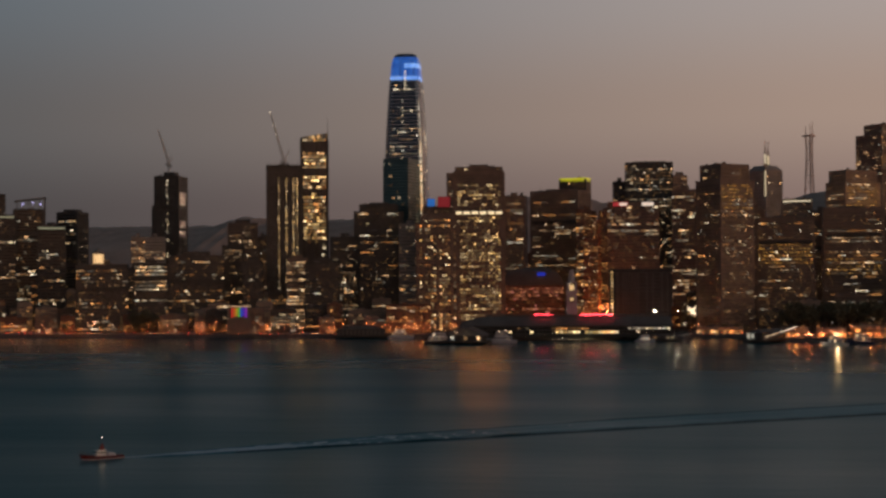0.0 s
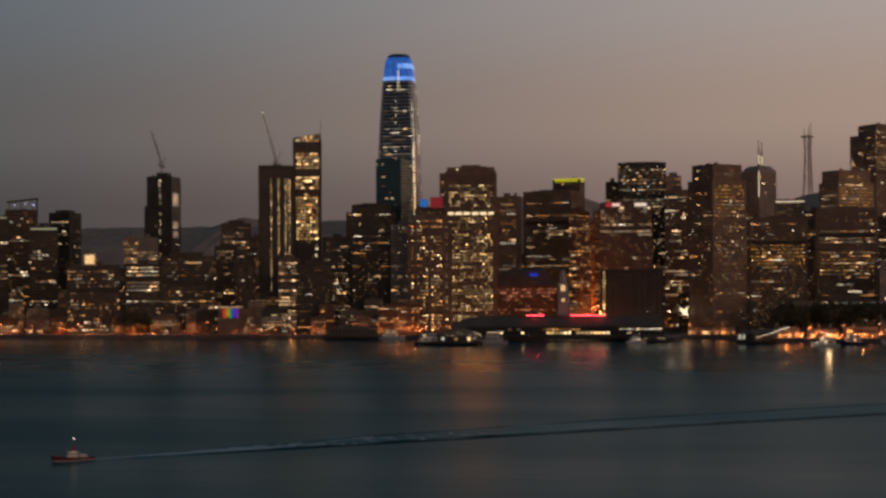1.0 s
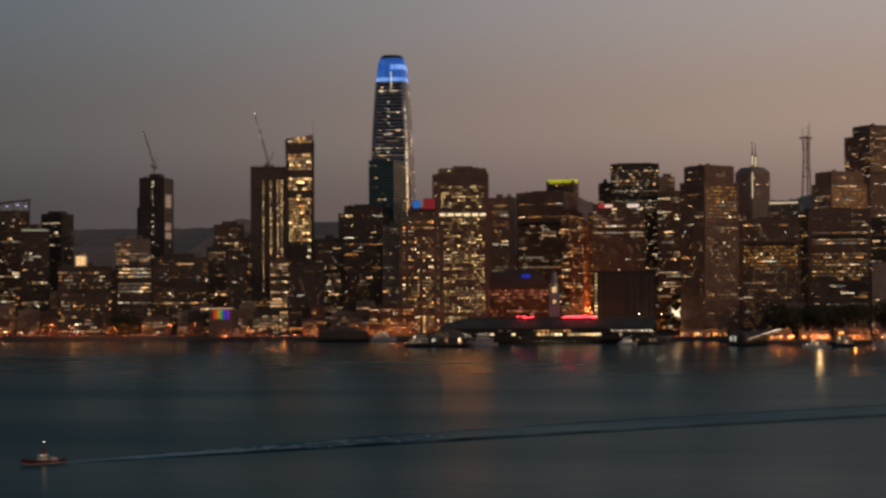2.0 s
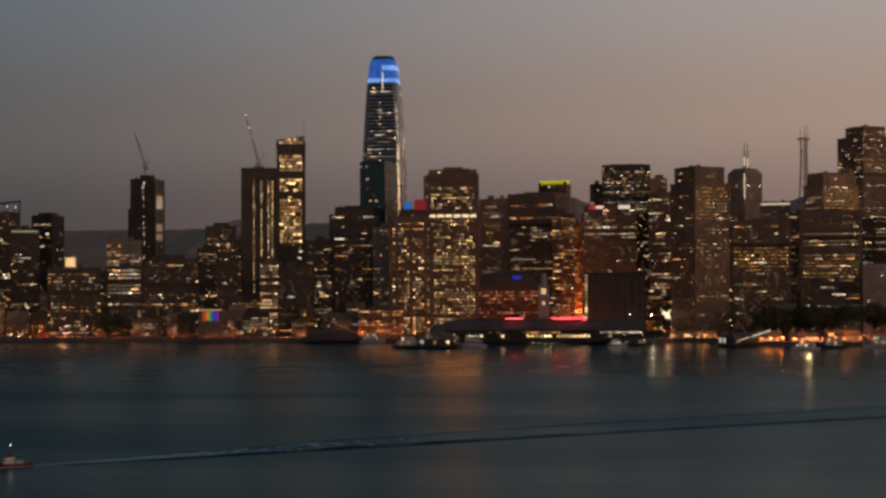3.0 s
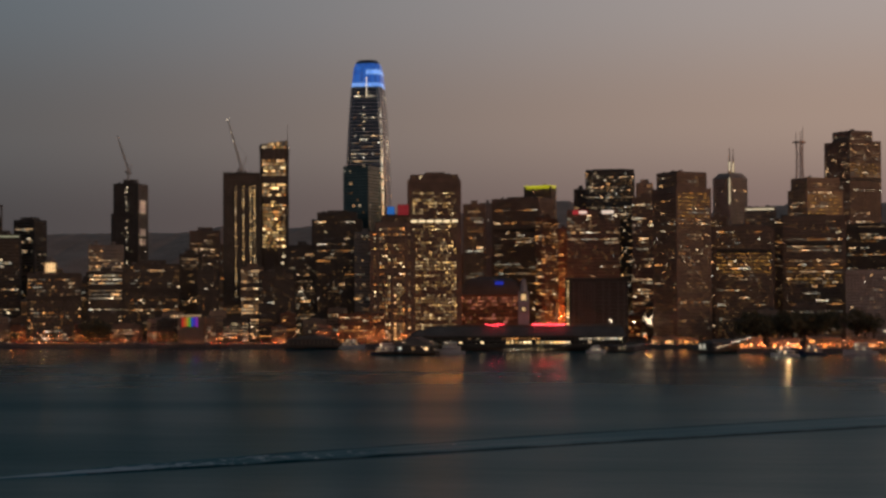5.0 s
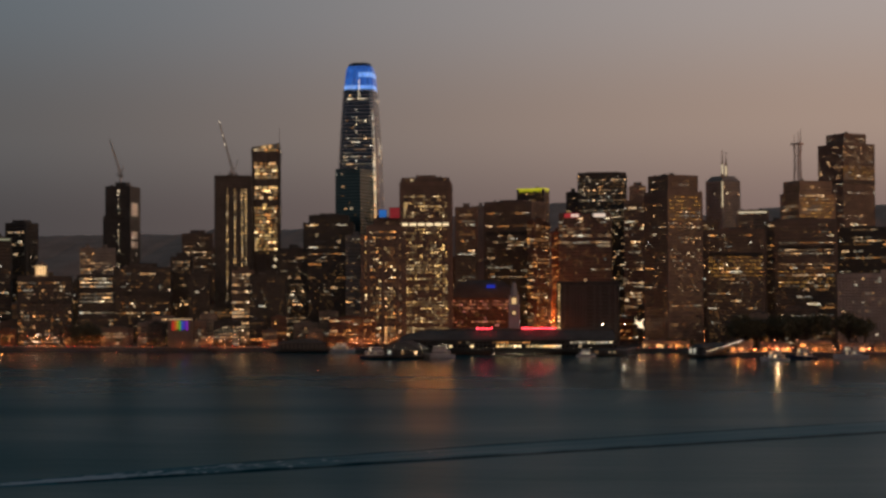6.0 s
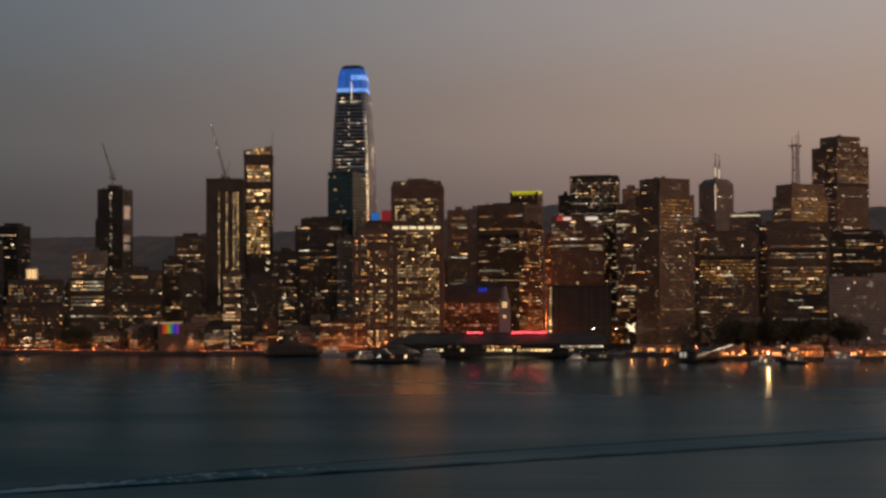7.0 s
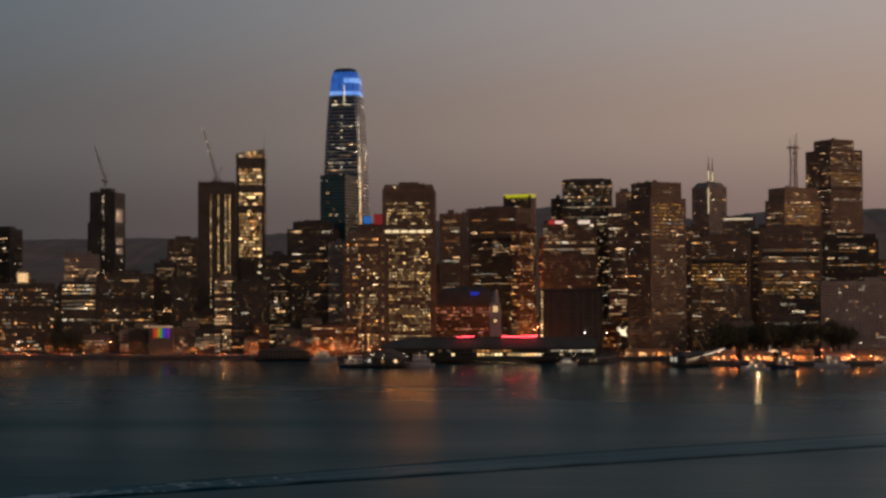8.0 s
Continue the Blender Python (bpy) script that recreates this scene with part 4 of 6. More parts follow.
def crane(x, y, z, foot, jib_dx, jib_dz, tail_dx, tail_dz, label, lit=True):
    """Luffing tower crane: lattice mast, slewing cab, raised jib, counter-jib."""
    ob = thing("tower_crane", pose(x, y, z), label, "crane")
    m = Solid()
    for sx in (-1, 1):
        for sy in (-1, 1):
            m.beam((sx, sy, -.5), (sx, sy, foot), .22, CRANE_STEEL)
    for i in range(int(foot / 2.5)):
        a, b = i * 2.5, (i + 1) * 2.5
        g = 1 if i % 2 else -1
        m.beam((-g, -1, a), (g, -1, b), .14, CRANE_STEEL)
        m.beam((1, -g, a), (1, g, b), .14, CRANE_STEEL)
        m.beam((-1, -g, a), (-1, g, b), .14, CRANE_STEEL)
    m.link("mast", ob)
    c = Solid()
    c.box(-2, 2, -1.6, 1.6, foot, foot + 1.4, DARK)
    c.box(-3.4, -1.6, -2.6, -.8, foot + 1.2, foot + 3.6, CRANE_STEEL)
    cab = c.link("cab", ob)
    g = Solid()
    g.box(-3.2, -1.8, -2.7, -2.602, foot + 1.9, foot + 3.2, BLACK_GLASS)
    g.link("cab_window", cab, "dark glass cab window")
    j = Solid()
    A, B = Vector((0, 0, foot + 1.4)), Vector((jib_dx, 0, foot + jib_dz))
    for oy in (-.8, .8):
        j.beam(A + Vector((0, oy, 0)), B + Vector((0, oy * .3, 0)), .5, CRANE_STEEL)
    side = (B - A).cross(Vector((0, 1, 0))).normalized() * 2.3
    side = -side if side.z < 0 else side
    j.beam(A + side, B, .5, CRANE_STEEL)
    k = int((B - A).length / 3)
    for i in range(k):
        p, q = A.lerp(B, i / k), A.lerp(B, (i + .5) / k)
        f = 1 - i / k * .8
        j.beam(p + Vector((0, -.8 * f, 0)), q + side * f, .2, CRANE_STEEL)
        j.beam(p + Vector((0, .8 * f, 0)), q + side * f, .2, CRANE_STEEL)
    j.link("jib", ob)
    t = Solid()
    E_ = Vector((tail_dx, 0, foot + tail_dz))
    t.beam((0, 0, foot + 1), tuple(E_), .3, CRANE_STEEL)
    t.beam((tail_dx * .4, 0, foot + 1.4), tuple(E_), .2, CRANE_STEEL)
    t.box(min(0, tail_dx * .9), max(0, tail_dx * .9), -1.2, 1.2, foot + .6, foot + 1.2, CRANE_STEEL)
    t.box(tail_dx * .55, tail_dx * .95, -1.3, 1.3, foot - 1, foot + .6, DARK) if tail_dx > 0 else t.box(tail_dx * .95, tail_dx * .55, -1.3, 1.3, foot - 1, foot + .6, DARK)
    t.beam(tuple(E_), tuple(A.lerp(B, .75)), .07, CRANE_STEEL)
    t.link("counter_jib", ob)
    if not lit:
        return
    l = Solid()
    for q in (.55, .72, .98):
        P = A.lerp(B, q)
        l.ball(P.x, -1.1, P.z, .6, CRANE_LAMP, 6, 3)
    l.link("work_light", ob, "small pale work lights on the jib")


HOIST_WRAP = surface("pale_pink_hoist_wrap", (.78, .64, .58), .7)


def unfinished_tower_a():
    rng = random.Random(91)
    ob = tower("unfinished_tower", "dark unfinished residential tower with pale construction hoist panels", "tower under construction", -456.2, 1709.0, -4.5, 31.0, 33.0, 184.0, 92,
               wall=DARK, glass=GLASS, panes=(COOL,), lit=.03, full=0, dim=0, bay=3.2, plant=.45, high=6)
    s = Solid()
    for i in range(44):
        if rng.random() < .6:
            z = 60 + i * 2.7
            x = rng.choice((0, .9))
            s.box(x, x + 1.4, -17.3, -16.9, z, z + .9, rng.choice(LEVELS[COOL][1:]))
    s.link("hoist_light", ob, "column of small work lights")
    for z0, z1 in ((146, 162), (118, 127), (107, 115)):
        p = Solid()
        p.box(15.9, 16.2, -13, 8, z0, z1, HOIST_WRAP)
        p.link("hoist_panel", ob, "pale protective hoist panel")
    b = Solid()
    b.box(-20, -15.9, -14, 14, 0, 146, DARK)
    b.link("side_bay", ob)


COLUMN_LIGHT = glow("warm_column_light", [(1, .68, .3), (1, .58, .2), (1, .8, .5)], .3, 3.0, power=1.8)


def unfinished_tower_b():
    ob = tower("unfinished_tower", "dark unfinished office tower with vertical columns of lights", "tower under construction", -293.4, 1597.0, 10.3, 40.5, 36.0, 187.0, 93,
               wall=DARK, glass=GLASS, panes=(COOL,), lit=0, full=0, dim=0, bay=3.3, plant=0)
    rng = random.Random(94)
    s = Solid()
    for x in (-6.4, 2.1, 10.0, 14.4):
        for i in range(46):
            z = 9 + i * 3.55
            if z < 172 and rng.random() < (.97 if z > 80 else .8):
                s.box(x - .6, x + .6, -18.75, -18.5, z, z + 1.0, COLUMN_LIGHT)
    s.link("light_column", ob, "vertical columns of lit openings", "stuff")
    n = Solid()
    for i in range(9):
        x = -20 + i * 5
        n.beam((x, -18.6, 184), (x, -18.6, 188.5), .25, STEEL)
    n.link("safety_screen", ob)


unfinished_tower_a()
unfinished_tower_b()
crane(-455.8, 1697, 190, 7.5, -13.5, 46, 4, 12, "dark luffing tower crane on the unfinished residential tower", False)
crane(-293.5, 1592, 184.2, 6, -15.5, 61, 6.5, 17, "luffing tower crane on the unfinished office tower")


# ---- chamfered tower with twin spires ----
def spired_tower():
    ob = tower("spired_tower", "grey tower with a chamfered top and twin lit spires", "office tower", 270, 1702, -54, 27.6, 27.6, 183.4, 95, wall=CONCRETE, panes=(WARM,), lit=.08, plant=0)
    c = Solid()
    h = 14.4
    c.hull([(-h, -h, 180.5), (h, -h, 180.5), (h, h, 180.5), (-h, h, 180.5)], [(-h + 5, -h + 5, 187), (h - 5, -h + 5, 187), (h - 5, h - 5, 187), (-h + 5, h - 5, 187)], CONCRETE)
    c.link("chamfered_top", ob)
    for k in (0, 1):
        s = Solid()
        x, y = (h - 5, -h + 5) if k == 0 else (-4, 9)
        s.beam((x, y, 178), (x, y, 201), 2.3, PALE, 8, 1.5)
        s.beam((x, y, 201), (x, y, 214.5), 1.1, PALE, 8, .2)
        s.ball(x, y, 215.5, .9, PALE, 8, 5)
        s.link("spire", ob, "pale pointed spire with a ball finial")
        g = Solid()
        g.beam((x + 1.3, y - 1.3, 189), (x + 1.0, y - 1.0, 200), 1.0, STRIP, 6)
        g.link("spire_light", ob, "pale light at the foot of the spire")
    l = Solid()
    l.box(h - .5, h + .45, -h - .45, -h + .5, 150, 180, STRIP)
    l.link("light_strip", ob, "vertical pale light strip on the corner")


spired_tower()


# ---- three-legged broadcast mast on the far hill ----
def broadcast_mast():
    base = 318.0
    ob = thing("broadcast_mast", pose(893, 4712, base, 0, 0, 12), "tall three-legged steel broadcast mast on the far hill", "mast")
    levels = [(0, 17), (60, 14), (110, 11.5), (150, 11), (190, 13)]
    H = 190
    corner = lambda r, k: Vector((r * math.cos(math.tau * k / 3 + .3), r * math.sin(math.tau * k / 3 + .3), 0))
    for k in range(3):
        l = Solid()
        for (z0, r0), (z1, r1) in zip(levels, levels[1:]):
            l.beam(corner(r0, k) + Vector((0, 0, z0 - (6 if z0 == 0 else 0))), corner(r1, k) + Vector((0, 0, z1)), 2.4, MAST, 6)
        l.link("leg", ob)
    for z, r in levels[1:]:
        g = Solid()
        for k in range(3):
            a, b = corner(r + (10 if z == H else 0), k), corner(r + (10 if z == H else 0), (k + 1) % 3)
            g.beam(a + Vector((0, 0, z)), b + Vector((0, 0, z)), 3.2 if z == H else 2.2, MAST)
        g.link("platform", ob)
    for (z0, r0), (z1, r1) in zip(levels, levels[1:]):
        x = Solid()
        for k in range(3):
            x.beam(corner(r0, k) + Vector((0, 0, z0)), corner(r1, (k + 1) % 3) + Vector((0, 0, z1)), .4, MAST)
            x.beam(corner(r0, (k + 1) % 3) + Vector((0, 0, z0)), corner(r1, k) + Vector((0, 0, z1)), .4, MAST)
        x.link("cross_brace", ob)
    for k, top in ((0, 240), (1, 222), (2, 228)):
        a = Solid()
        p = corner(12.5, k)
        a.beam(p + Vector((0, 0, H)), p + Vector((0, 0, top)), 1.5, MAST, 6, .7)
        a.link("antenna", ob)


broadcast_mast()


# ---- ferry terminal: long hall, clock tower, red neon, arcade ----
RED = glow("red_neon", [(1, .03, .05), (1, .045, .06)], 18, 30, True)
PURPLE_WASH = surface("cream_tower_stone", (.45, .42, .42))
BLUE_SIGN = glow("blue_sign_light", [(.01, .05, .8)], .36, .46)
CYAN_SIGN = glow("sky_blue_sign_light", [(.02, .22, .75)], .42, .5)
RED_SIGN = glow("red_sign_light", [(.9, .06, .07)], .35, .45)
DARK_RED_SIGN = glow("dim_red_sign_light", [(.8, .04, .06)], .2, .25)
WHITE_SIGN = glow("white_sign_light", [(1, .78, .62)], .7, 1.0)


BELFRY = glow("belfry_glow", [(1, .62, .28)], .7, .8)


def ferry_hall():
    ob = thing("ferry_hall", pose(23.5, 1334, 0, 0, 0, -.3), "long low ferry hall with dark gabled roof and lit arcade", "terminal building")
    L_, z0 = 100, LAND
    rng = random.Random(41)
    w = Solid()
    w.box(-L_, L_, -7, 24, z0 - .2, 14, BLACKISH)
    w.link("wall", ob)
    r = Solid()
    r.loft([[(-L_ - 1 + a, -9.5 + b, z), (L_ + 1 - c_, -9.5 + b, z), (L_ + 1 - c_, 25 - b, z), (-L_ - 1 + a, 25 - b, z)] for z, a, b, c_ in ((14, 0, 0, 0), (16.5, 2.5, 3.2, .8), (19, 8, 6.8, 1.6), (21, 15, 9.8, 2.4), (22, 22, 11.5, 3))], DARK_ROOF)
    r.box(-L_ + 24, L_ - 4, 4, 12, 22, 24, DARK_ROOF)
    r.link("roof", ob)
    up = Solid()
    for i in range(50):
        x = -L_ + 2 + i * 4
        p = Solid()
        p.box(x - .5, x + .5, -7.9, -7, z0, 12, BLACKISH)
        p.link("pier", ob)
        a = Solid()
        lit = rng.random() < (.97 if -11 < x < 34 else .8 if 34 <= x < 50 else .05)
        tone = LEVELS[WARM] if x > 34 else LEVELS[BRIGHT]
        a.quad((x + .7, -7.08, 7.2), (x + 3.3, -7.08, 7.2), (x + 3.3, -7.08, 8.9), (x + .7, -7.08, 8.9), rng.choice(tone[1:]) if lit else BLACK_GLASS)
        high = LEVELS[COOL][rng.choice((1, 2, 3))] if 55 < x < 97 else LEVELS[AMBER][rng.choice((0, 1, 2))] if -11 < x < 20 else room_light(rng, (WARM, COOL)) if rng.random() < .14 else BLACK_GLASS
        up.quad((x + .6, -7.08, 11), (x + 3.4, -7.08, 11), (x + 3.4, -7.08, 12), (x + .6, -7.08, 12), high)
        a.link("arcade_window", ob)
    up.link("upper_window", ob, kind="stuff")
    for x0, x1 in ((-28.5, -12), (14, 46)):
        f = Solid()
        f.box(x0, x1, -.8, -.5, 22.9, 23.2, STEEL)
        for i in range(6):
            a = x0 + (x1 - x0) * (i + .5) / 6
            f.beam((a, -.65, 19), (a, -.65, 26), .15, STEEL)
        frame_ = f.link("sign_frame", ob, "steel frame of the rooftop sign")
        k = 7 if x0 < 0 else 13
        for i in range(k):
            n = Solid()
            a = x0 + (x1 - x0) * i / k
            n.box(a, a + (x1 - x0) / k * .6, -1.2, -.75, 24.1, 24.45 if x0 < 0 else 24.6, RED)
            n.link("neon_bar", frame_, "plain red neon bar")
    # clock tower
    t = thing("clock_tower", pose(30, 1352, LAND, 0, 0, -.5), "slender pale clock tower with lit belfry over the ferry hall", "clock tower")
    s = Solid()
    s.box(-4.9, 4.9, -4.9, 4.9, 0, 42, PURPLE_WASH)
    for sx in (-1, 1):
        s.box(sx * 4.2 - .8, sx * 4.2 + .8, -5.3, 5.3, 0, 42, PURPLE_WASH)
    s.box(-5.6, 5.6, -5.6, 5.6, 42, 43.4, PURPLE_WASH)
    s.link("shaft", t)
    b = Solid()
    for sx in (-1, 1):
        for sy in (-1, 1):
            b.box(sx * 3.9 - .9, sx * 3.9 + .9, sy * 3.9 - .9, sy * 3.9 + .9, 43.4, 51, PURPLE_WASH)
    b.box(-5, 5, -5, 5, 51, 52.2, PURPLE_WASH)
    b.link("belfry", t)
    g = Solid()
    g.box(-2.2, 2.2, -2.2, 2.2, 44, 49.5, BELFRY)
    g.link("belfry_light", t, "warm lit belfry core")
    u = Solid()
    u.prism([(3.1 * math.cos(math.tau * i / 8), 3.1 * math.sin(math.tau * i / 8)) for i in range(8)], 52.2, 58, PURPLE_WASH)
    u.prism([(2.2 * math.cos(math.tau * i / 8), 2.2 * math.sin(math.tau * i / 8)) for i in range(8)], 58, 62, PURPLE_WASH)
    u.ball(0, 0, 62, 2.2, PURPLE_WASH, 10, 6)
    u.beam((0, 0, 64), (0, 0, 72), .4, STEEL, 6, .08)
    u.link("cupola", t)
    d = Solid()
    d.hull([(3 * math.cos(math.tau * i / 20), -5.42, 35.5 + 3 * math.sin(math.tau * i / 20)) for i in range(20)], [(3 * math.cos(math.tau * i / 20), -5.1, 35.5 + 3 * math.sin(math.tau * i / 20)) for i in range(20)], PALE)
    dial = d.link("clock_dial", t, "round pale clock dial")
    d = Solid()
    d.hull([(1.7 * math.cos(math.tau * i / 16), -5.6, 35.5 + 1.7 * math.sin(math.tau * i / 16)) for i in range(16)], [(1.7 * math.cos(math.tau * i / 16), -5.43, 35.5 + 1.7 * math.sin(math.tau * i / 16)) for i in range(16)], BELFRY)
    d.link("dial_glow", dial, "glowing centre of the dial")


ferry_hall()


DIM_RED = glow("dim_red_pane", [(.95, .24, .12), (1, .40, .15), (.9, .28, .24)], .05, .95, power=2.0)


def mansard_block():
    ob = thing("mansard_building", pose(-8.5, 1552, LAND), "stone office block with dark mansard roof, red-lit windows and blue sign", "office building")
    rng = random.Random(51)
    facade(ob, rng, 68, 40, 0, 47, wall=BRICK, panes=(DIM_RED,), lit=.8, full=.3, run=2.5, bay=2.3, storey=3.7, pier=.9, sill=.55, single=60)
    r = Solid()
    lo = [(-34.5, -20.5), (34.5, -20.5), (34.5, 20.5), (-34.5, 20.5)]
    arch = ((47, 1.01), (51, .975), (55, .92), (59, .84), (62, .75), (64.5, .62), (66, .45))
    r.loft([[(x * k, y * k, z) for x, y in lo] for z, k in arch], ROOF)
    r.link("mansard_roof", ob, "dark rounded mansard roof")
    s = Solid()
    s.box(5, 14, -20, -19.2, 57.6, 61.2, BLUE_SIGN)
    s.link("sign", ob, "glowing blue rooftop sign")


mansard_block()


def terraced_hotel():
    ob = thing("hotel", pose(103, 1462, LAND, 0, 0, -4), "dark stepped concrete hotel with a lit stairwell strip", "hotel")
    for i in range(17):
        z, o = i * 3.8, i * .55
        s = Solid()
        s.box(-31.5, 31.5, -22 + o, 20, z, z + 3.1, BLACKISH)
        s.link("storey", ob)
        s = Solid()
        s.box(-31.8, 31.8, -22.6 + o, 20.3, z + 3.1, z + 3.8, ROOF)
        s.link("terrace", ob, "dark concrete terrace edge")
    l = Solid()
    for i in range(16):
        z = 6 + i * 3.6
        l.box(-29.6, -27.6, -22.8 + i * .55, -22.3 + i * .55, z, z + 1.9, COLUMN_LIGHT)
    l.link("stair_window", ob, "column of warm stairwell windows")
    rng = random.Random(5)
    for i in range(16):
        w = Solid()
        for j in range(18):
            x = -24 + j * 3
            w.quad((x, -22.08 + i * .55, i * 3.8 + .5), (x + 2, -22.08 + i * .55, i * 3.8 + .5), (x + 2, -22.08 + i * .55, i * 3.8 + 2.9), (x, -22.08 + i * .55, i * 3.8 + 2.9), GLASS)
        w.link("window", ob, kind="stuff")


terraced_hotel()


LANTERN = glow("amber_lantern_glow", [(1, .62, .28)], 1.1, 1.2)


def domed_lantern():
    ob = thing("lantern_dome", pose(-475, 1480, 74.6, 0, 0, 17), "glowing domed rooftop lantern", "lantern")
    s = Solid()
    s.box(-7.5, 7.5, -7.5, 7.5, 0, 2, PALE)
    s.prism([(5.6 * math.cos(math.tau * i / 12), 5.6 * math.sin(math.tau * i / 12)) for i in range(12)], 2, 12, LANTERN)
    s.link("drum", ob)
    for i in range(12):
        c = Solid()
        a = math.tau * i / 12
        c.beam((6 * math.cos(a), 6 * math.sin(a), 2), (6 * math.cos(a), 6 * math.sin(a), 12), .4, PALE, 6)
        c.link("column", ob)
    d = Solid()
    d.prism([(6.6 * math.cos(math.tau * i / 12), 6.6 * math.sin(math.tau * i / 12)) for i in range(12)], 12, 13, PALE)
    d.ball(0, 0, 13, 5.2, PALE, 12, 8, .9)
    d.beam((0, 0, 17), (0, 0, 20), .5, PALE, 6, .1)
    d.link("dome", ob)


domed_lantern()


def glowing_bars():
    ob = thing("light_display", pose(-306.7, 1411, LAND, 0, 0, 12), "low building front lit in rainbow-coloured vertical bars", "light display")
    s = Solid()
    s.box(-12, 12, .2, 14, 0, 29.5, BROWN)
    s.link("wall", ob)
    hues = ((1, .03, .02), (1, .2, .02), (.8, .6, .03), (.1, .6, .08), (.02, .12, .9), (.1, .03, .9), (.35, .03, .7))
    for i, h in enumerate(hues):
        b = Solid()
        b.box(-7.6 + i * 2.35, -6.2 + i * 2.35, -.15, .15, 17.2 + (i % 3) * .6, 27, glow("display_colour", [h], .5, .6))
        b.link("colour_bar", ob)
    t = Solid()
    t.box(-11, 11.5, -.4, .15, 28.2, 28.8, LEVELS[WARM][2])
    t.link("top_light", ob, "pale strip light along the top edge")


glowing_bars()


def roof_signs():
    for n, label, mat, x, y, z, w, h in (("roof_sign", "square sky-blue glowing rooftop sign", CYAN_SIGN, -126.5, 1627.5, 146.2, 8.5, 8.5), ("roof_sign", "square dim red glowing rooftop sign", DARK_RED_SIGN, -111.5, 1627.5, 146.8, 14, 12),
                                         ("roof_sign", "long red and white rooftop sign", RED_SIGN, 89, 1562.8, 139.2, 16, 4.5), ("roof_sign", "white and red rooftop sign", WHITE_SIGN, 119, 1560.9, 139.2, 13, 4)):
        ob = thing(n, pose(x, y, z, 0, 0, 3 if x < 0 else -3.8), label, "sign", "rooftop signs")
        s = Solid()
        s.box(-w / 2, w / 2, -.3, 0, -h / 2, h / 2, mat)
        s.link("panel", ob)
        f = Solid()
        f.box(-w / 2 - .3, w / 2 + .3, .004, 1.2, -h / 2 - .3, h / 2 + .3, DARK)
        f.box(-w / 2, -w / 2 + .5, 0.1, .5, -h / 2 - 5, -h / 2 - .3, DARK)
        f.box(w / 2 - .5, w / 2, 0.1, .5, -h / 2 - 5, -h / 2 - .3, DARK)
        f.link("frame", ob)
        if mat is RED_SIGN and w > 15:
            q = Solid()
            q.box(-1, w / 2 - .5, -.5, -.31, -h / 2 + .8, h / 2 - .8, WHITE_SIGN)
            q.link("lettering_bar", ob, "plain white bar of lettering")
    y = Solid()
    ob = thing("crown_band", pose(45.0, 1795.5, 184.2, 0, 0, -21.9), "glowing yellow band of light around a tower top", "light band")
    y.box(-18.4, 18.4, -8.8, 8.8, -5.2, -.6, CROWN_YELLOW)
    y.link("panel", ob)


roof_signs()


def lit_roof_crown():
    ob = thing("rooftop_canopy", pose(-609, 1633.6, 142.5, 0, 0, 20.4), "slanted dark roof crown with small violet lights", "canopy")
    for x, z in ((-13, 9), (0, 11), (13, 13)):
        p = Solid()
        p.beam((x, -10, -.3), (x, -10, z), .5, DARK, 6)
        p.link("post", ob)
    b = Solid()
    b.hull([(-16, -11, 8.6), (20, -11, 13.2), (20, 8, 13.2), (-16, 8, 8.6)], [(-16, -11, 10), (20, -11, 14.6), (20, 8, 14.6), (-16, 8, 10)], DARK)
    b.link("canopy", ob)
    leg = Solid()
    leg.box(17.5, 19.5, -11, -9, -30, 13, DARK)
    leg.link("leg", ob)
    for x, z in ((-7, 5.5), (5, 7.5), (14, 6)):
        l = Solid()
        l.ball(x, -11.5, z, .75, glow("violet_light", [(.55, .5, 1)], 2.2, 3), 6, 4)
        l.link("lamp", ob, "small violet-white lamp")
    for x, z in ((-7, 5.5), (5, 7.5), (14, 6)):
        a = Solid()
        a.beam((x, -10.2, z + 4), (x, -11.5, z + .5), .2, DARK)
        a.link("bracket", ob)


lit_roof_crown()


# ---- waterfront: low buildings, lamps, trees, piers, boats ----
TAKEN += [(-160, 1720, 36), (-266, 1672, 24), (23, 1345, 18), (-60, 1340, 25), (110, 1340, 25), (-8, 1552, 44), (103, 1462, 40), (-306, 1418, 18)]


